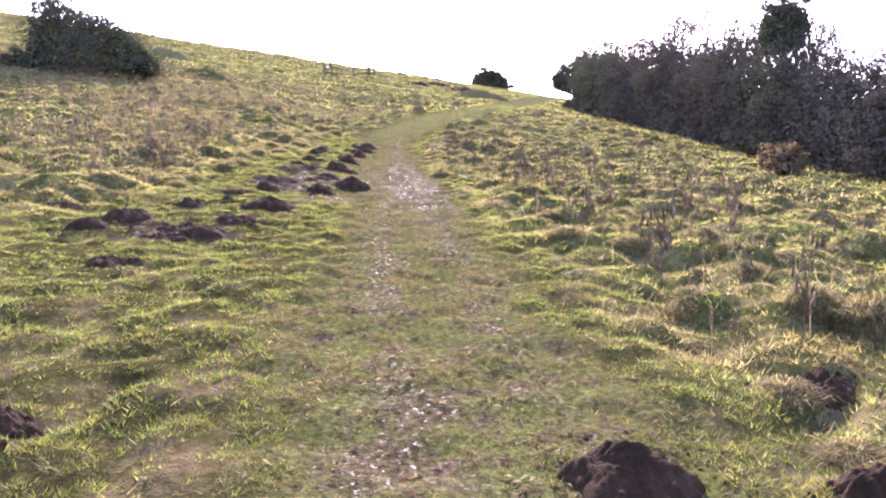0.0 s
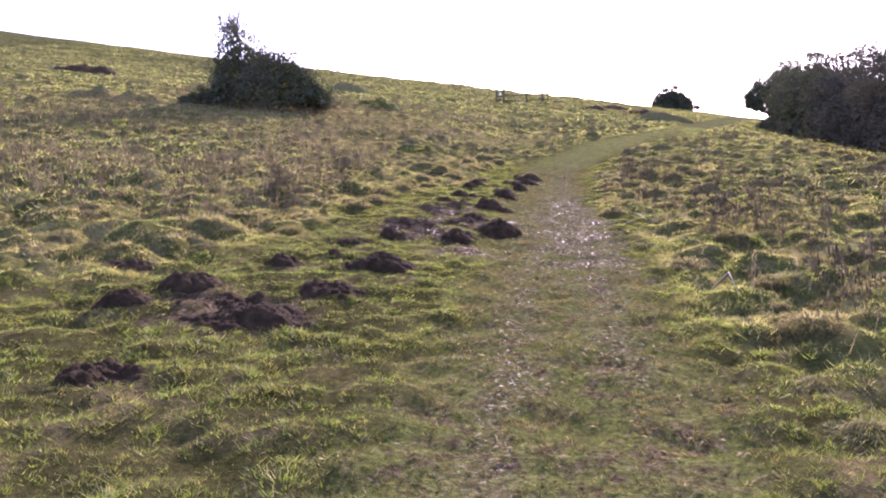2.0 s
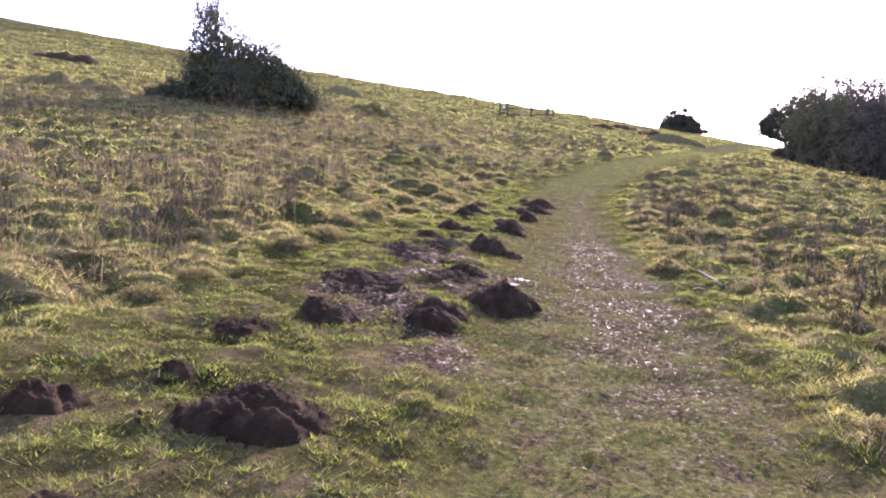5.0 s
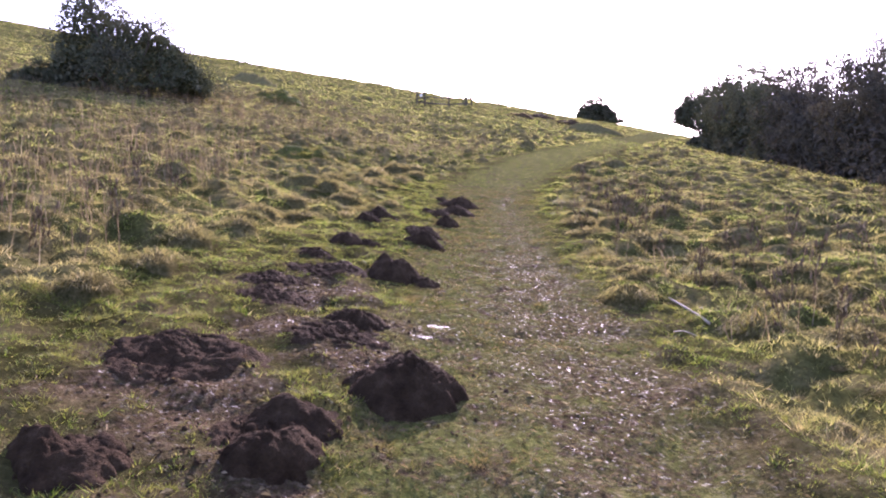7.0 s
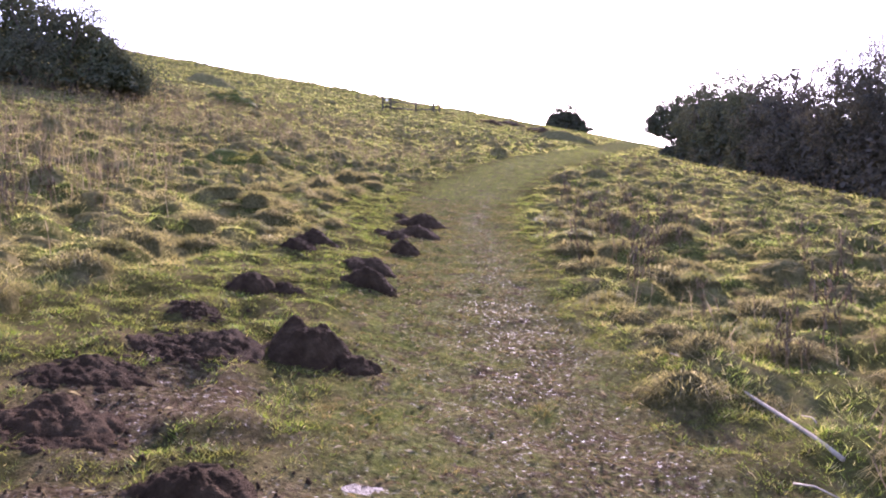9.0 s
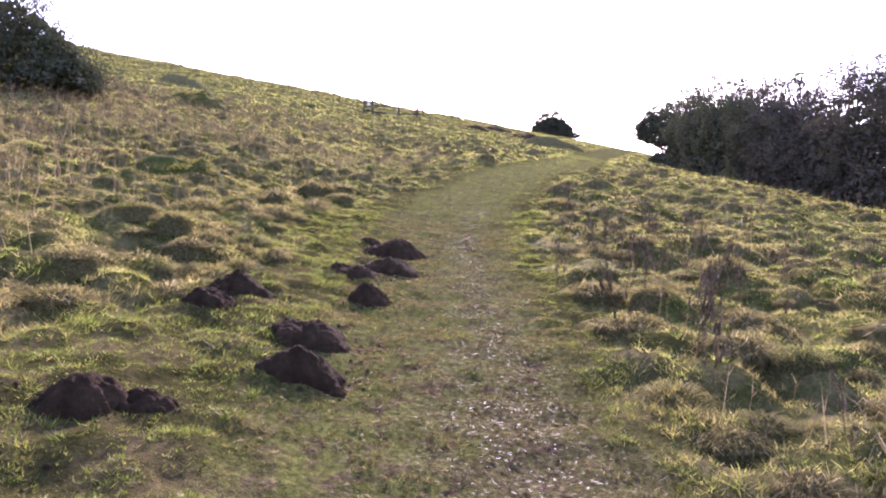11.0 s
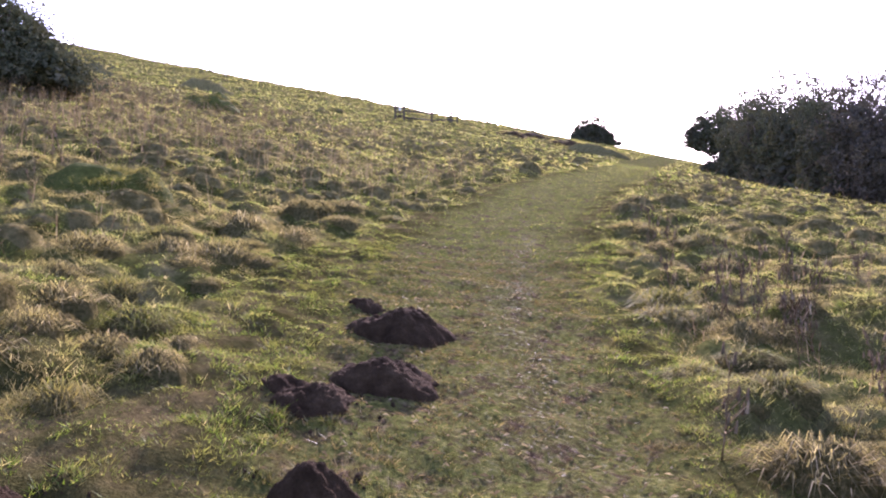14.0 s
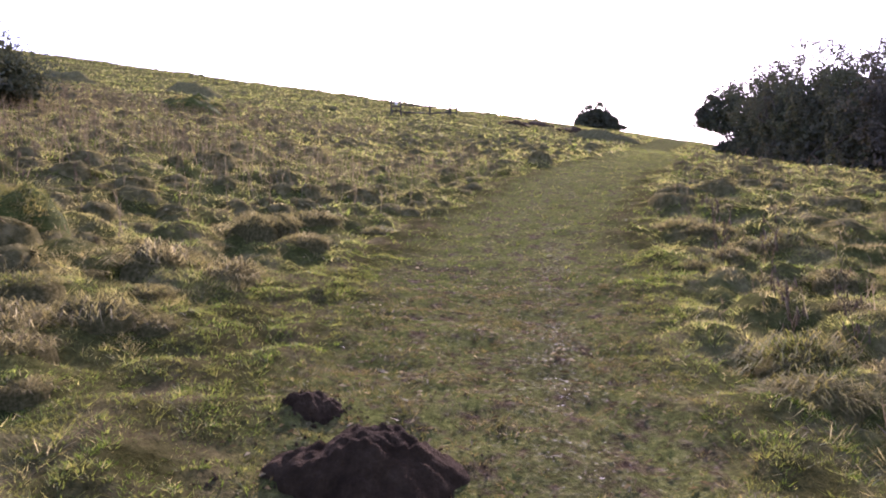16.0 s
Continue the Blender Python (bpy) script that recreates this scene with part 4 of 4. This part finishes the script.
# ---- banks and scrapes of bare earth, and mossy mounds ----
def mound(name, x, y, rx, ry, tall, mat, label, category, s, mop=0, straw=STRAW):
    v, f = dome(rx, ry, tall, 10, 26, s, 0.3, 0.6)
    pieces = [(v, f, 0)]
    if mop:
        local = np.random.default_rng(s)
        a, r = local.uniform(0, 6.283, mop), local.uniform(0, 1, mop) ** 0.5 * 0.95
        p = np.stack([rx * r * np.cos(a), ry * r * np.sin(a), tall * np.maximum(1 - r**1.7, 0) ** 0.6 * 0.9], 1)
        pieces.append((*blades(p, local.uniform(0.03, 0.10, mop), np.full(mop, 0.012), local.normal(0, 0.08, (mop, 2)), local.uniform(0, 6.283, mop)), 1))
    v, f, k = joined(pieces)
    v[:, 2] += ground(v[:, 0] + x, v[:, 1] + y) - float(ground(x, y)) - 0.03
    ob = new(name, mesh_of(name, v, f, [mat, straw], k))
    ob.location = (x, y, float(ground(x, y)))
    return tagged(ob, label, category)


mound("mossy_mound", -2.3, 27.2, 0.75, 0.5, 0.34, MOSS, "low green mossy mound in rough grass", "mound", 40, 3600, GREEN_MOP)
mound("mossy_mound", -7.1, 49.9, 1.2, 0.8, 0.55, MOSS, "green turf-covered mound on the slope", "mound", 41, 2200, GREEN_MOP)
mound("mossy_mound", -8.1, 54.2, 1.6, 0.9, 0.6, MOSS, "broad green turf-covered mound on the slope", "mound", 42, 2200, GREEN_MOP)
for n, (a, b, rx, ry, h) in enumerate([(-17.7, 37.8, 1.6, 0.9, 0.5), (-20.9, 39.0, 1.7, 1.0, 0.5), (-40.0, 70.0, 3.2, 1.3, 1.0), (11.6, 84.5, 1.6, 0.9, 0.5), (14.6, 89.0, 2.0, 1.0, 0.55), (16.8, 84.8, 1.8, 1.0, 0.5), (18.0, 76.0, 2.6, 1.2, 0.7), (-15.3, 78.6, 2.2, 1.0, 0.8), (-24.2, 76.5, 2.2, 1.0, 0.8)]):
    mound("earth_bank", a, b, rx, ry, h, EARTH if n in (2, 3, 4, 5) else THATCH, "bank of dark bare earth among tussocks on the hillside" if n in (2, 3, 4, 5) else "grassed-over earth bank on the hillside", "earth bank", 60 + n, 900)


# ---- puddles on the path ----
def puddle(x, y, rx, ry, s, label):
    """A film of muddy water with a ragged rim, through which the higher ground shows."""
    rings, sides = 9, 40
    k, w = np.meshgrid(np.linspace(0, 1, rings + 1)[1:], np.arange(sides) * 2 * np.pi / sides, indexing="ij")
    edge = 0.55 + 0.9 * lumpy(np.cos(w) * 1.2, np.sin(w) * 1.2 + s, 0.45, s)
    a, b = rx * k * edge * np.cos(w), ry * k * edge * np.sin(w)
    level = float(np.mean(ground(x + a, y + b) - hill(x + a, y + b))) - 0.013
    z = hill(x + a, y + b) + level - float(hill(x, y))
    v = np.concatenate([[[0, 0, level]], np.stack([a, b, z], -1).reshape(-1, 3)])
    at = (np.arange(rings - 1)[:, None] * sides + np.arange(sides)[None, :] + 1).ravel()
    on = (np.arange(rings - 1)[:, None] * sides + (np.arange(sides)[None, :] + 1) % sides + 1).ravel()
    f = np.concatenate([[(0, 1 + j, 1 + (j + 1) % sides) for j in range(sides)], np.stack([at, at + sides, on + sides], 1), np.stack([at, on + sides, on], 1)])
    ob = new("puddle", mesh_of("puddle", v, f, [WATER]))
    ob.location = (x, y, float(hill(x, y)))
    return tagged(ob, label, "puddle")


puddle(0.56, 14.6, 0.33, 0.26, 3, "shallow muddy puddle glinting between molehills")

# ---- sticks ----
def stick(name, points, thick, label):
    (a0, b0, _), (a1, b1, _) = points[0], points[-1]
    lo, hi = float(ground(a0, b0)), float(ground(a1, b1))
    pts = [(a, b, lo + (hi - lo) * (b - b0) / (b1 - b0) + h) for a, b, h in points]
    base = Vector(pts[0])
    v, f = tube([np.array(p) - np.array(base) for p in pts], np.linspace(thick, thick * 0.55, len(pts)), 7)
    ob = new(name, mesh_of(name, v, f, [BLEACHED]))
    ob.location = base
    return tagged(ob, label, "stick")


stick("fallen_branch", [(3.04, 15.06, 0.03), (3.035, 15.3, 0.05), (3.03, 15.6, 0.055), (3.005, 15.9, 0.07), (3.0, 16.15, 0.075), (2.985, 16.4, 0.085), (2.96, 16.7, 0.07), (2.95, 16.95, 0.04)], 0.014, "long bleached fallen branch lying over rough grass")
stick("twig", [(3.12, 15.4, 0.02), (3.16, 15.5, 0.035), (3.19, 15.65, 0.03)], 0.005, "short pale twig beside the fallen branch")
stick("twig", [(2.66, 14.85, 0.03), (2.70, 14.75, 0.05), (2.76, 14.6, 0.03)], 0.006, "pale broken twig in the grass")
stick("twig", [(2.55, 9.7, 0.03), (2.62, 9.35, 0.22), (2.6, 9.05, 0.05)], 0.009, "pale arched bramble twig over a tussock")

# ---- litter on the path ----
x, y = scatter(-1.8, 4.5, 1.8, 28.0, 900)
ok = (rng.uniform(0, 1, len(x)) < np.maximum(0.17 * worn_at(x, y), np.maximum(0.32 * track_at(x, y), 0.12 * wet_at(x, y)))) & ~on_earth(x, y)
x, y = x[ok], y[ok]
n = len(x)
# Flat dry blades and leaf scraps that lie on the mud.
a, l = rng.uniform(0, 6.283, n), rng.uniform(0.012, 0.06, n)
d = np.stack([np.cos(a), np.sin(a)], 1) * l[:, None] / 2
e = np.stack([-np.sin(a), np.cos(a)], 1) * (rng.uniform(0.0015, 0.005, n))[:, None]
flat = [np.concatenate([np.stack([x, y], 1) + o, (ground(x + o[:, 0], y + o[:, 1]) + h)[:, None]], 1) for o, h in ((-d, 0.004), (e, 0.02), (d, 0.014), (-e, 0.008))]
v = np.stack(flat, 1).reshape(-1, 3)
f = (np.arange(n)[:, None, None] * 4 + np.array([[[0, 1, 2], [0, 2, 3]]])).reshape(-1, 3)
tagged(new("leaf_litter", mesh_of("leaf_litter", v, f, [LITTER], smooth=False)), "scattered pale dry straw and leaf litter on the path", "leaf litter", kind="stuff")
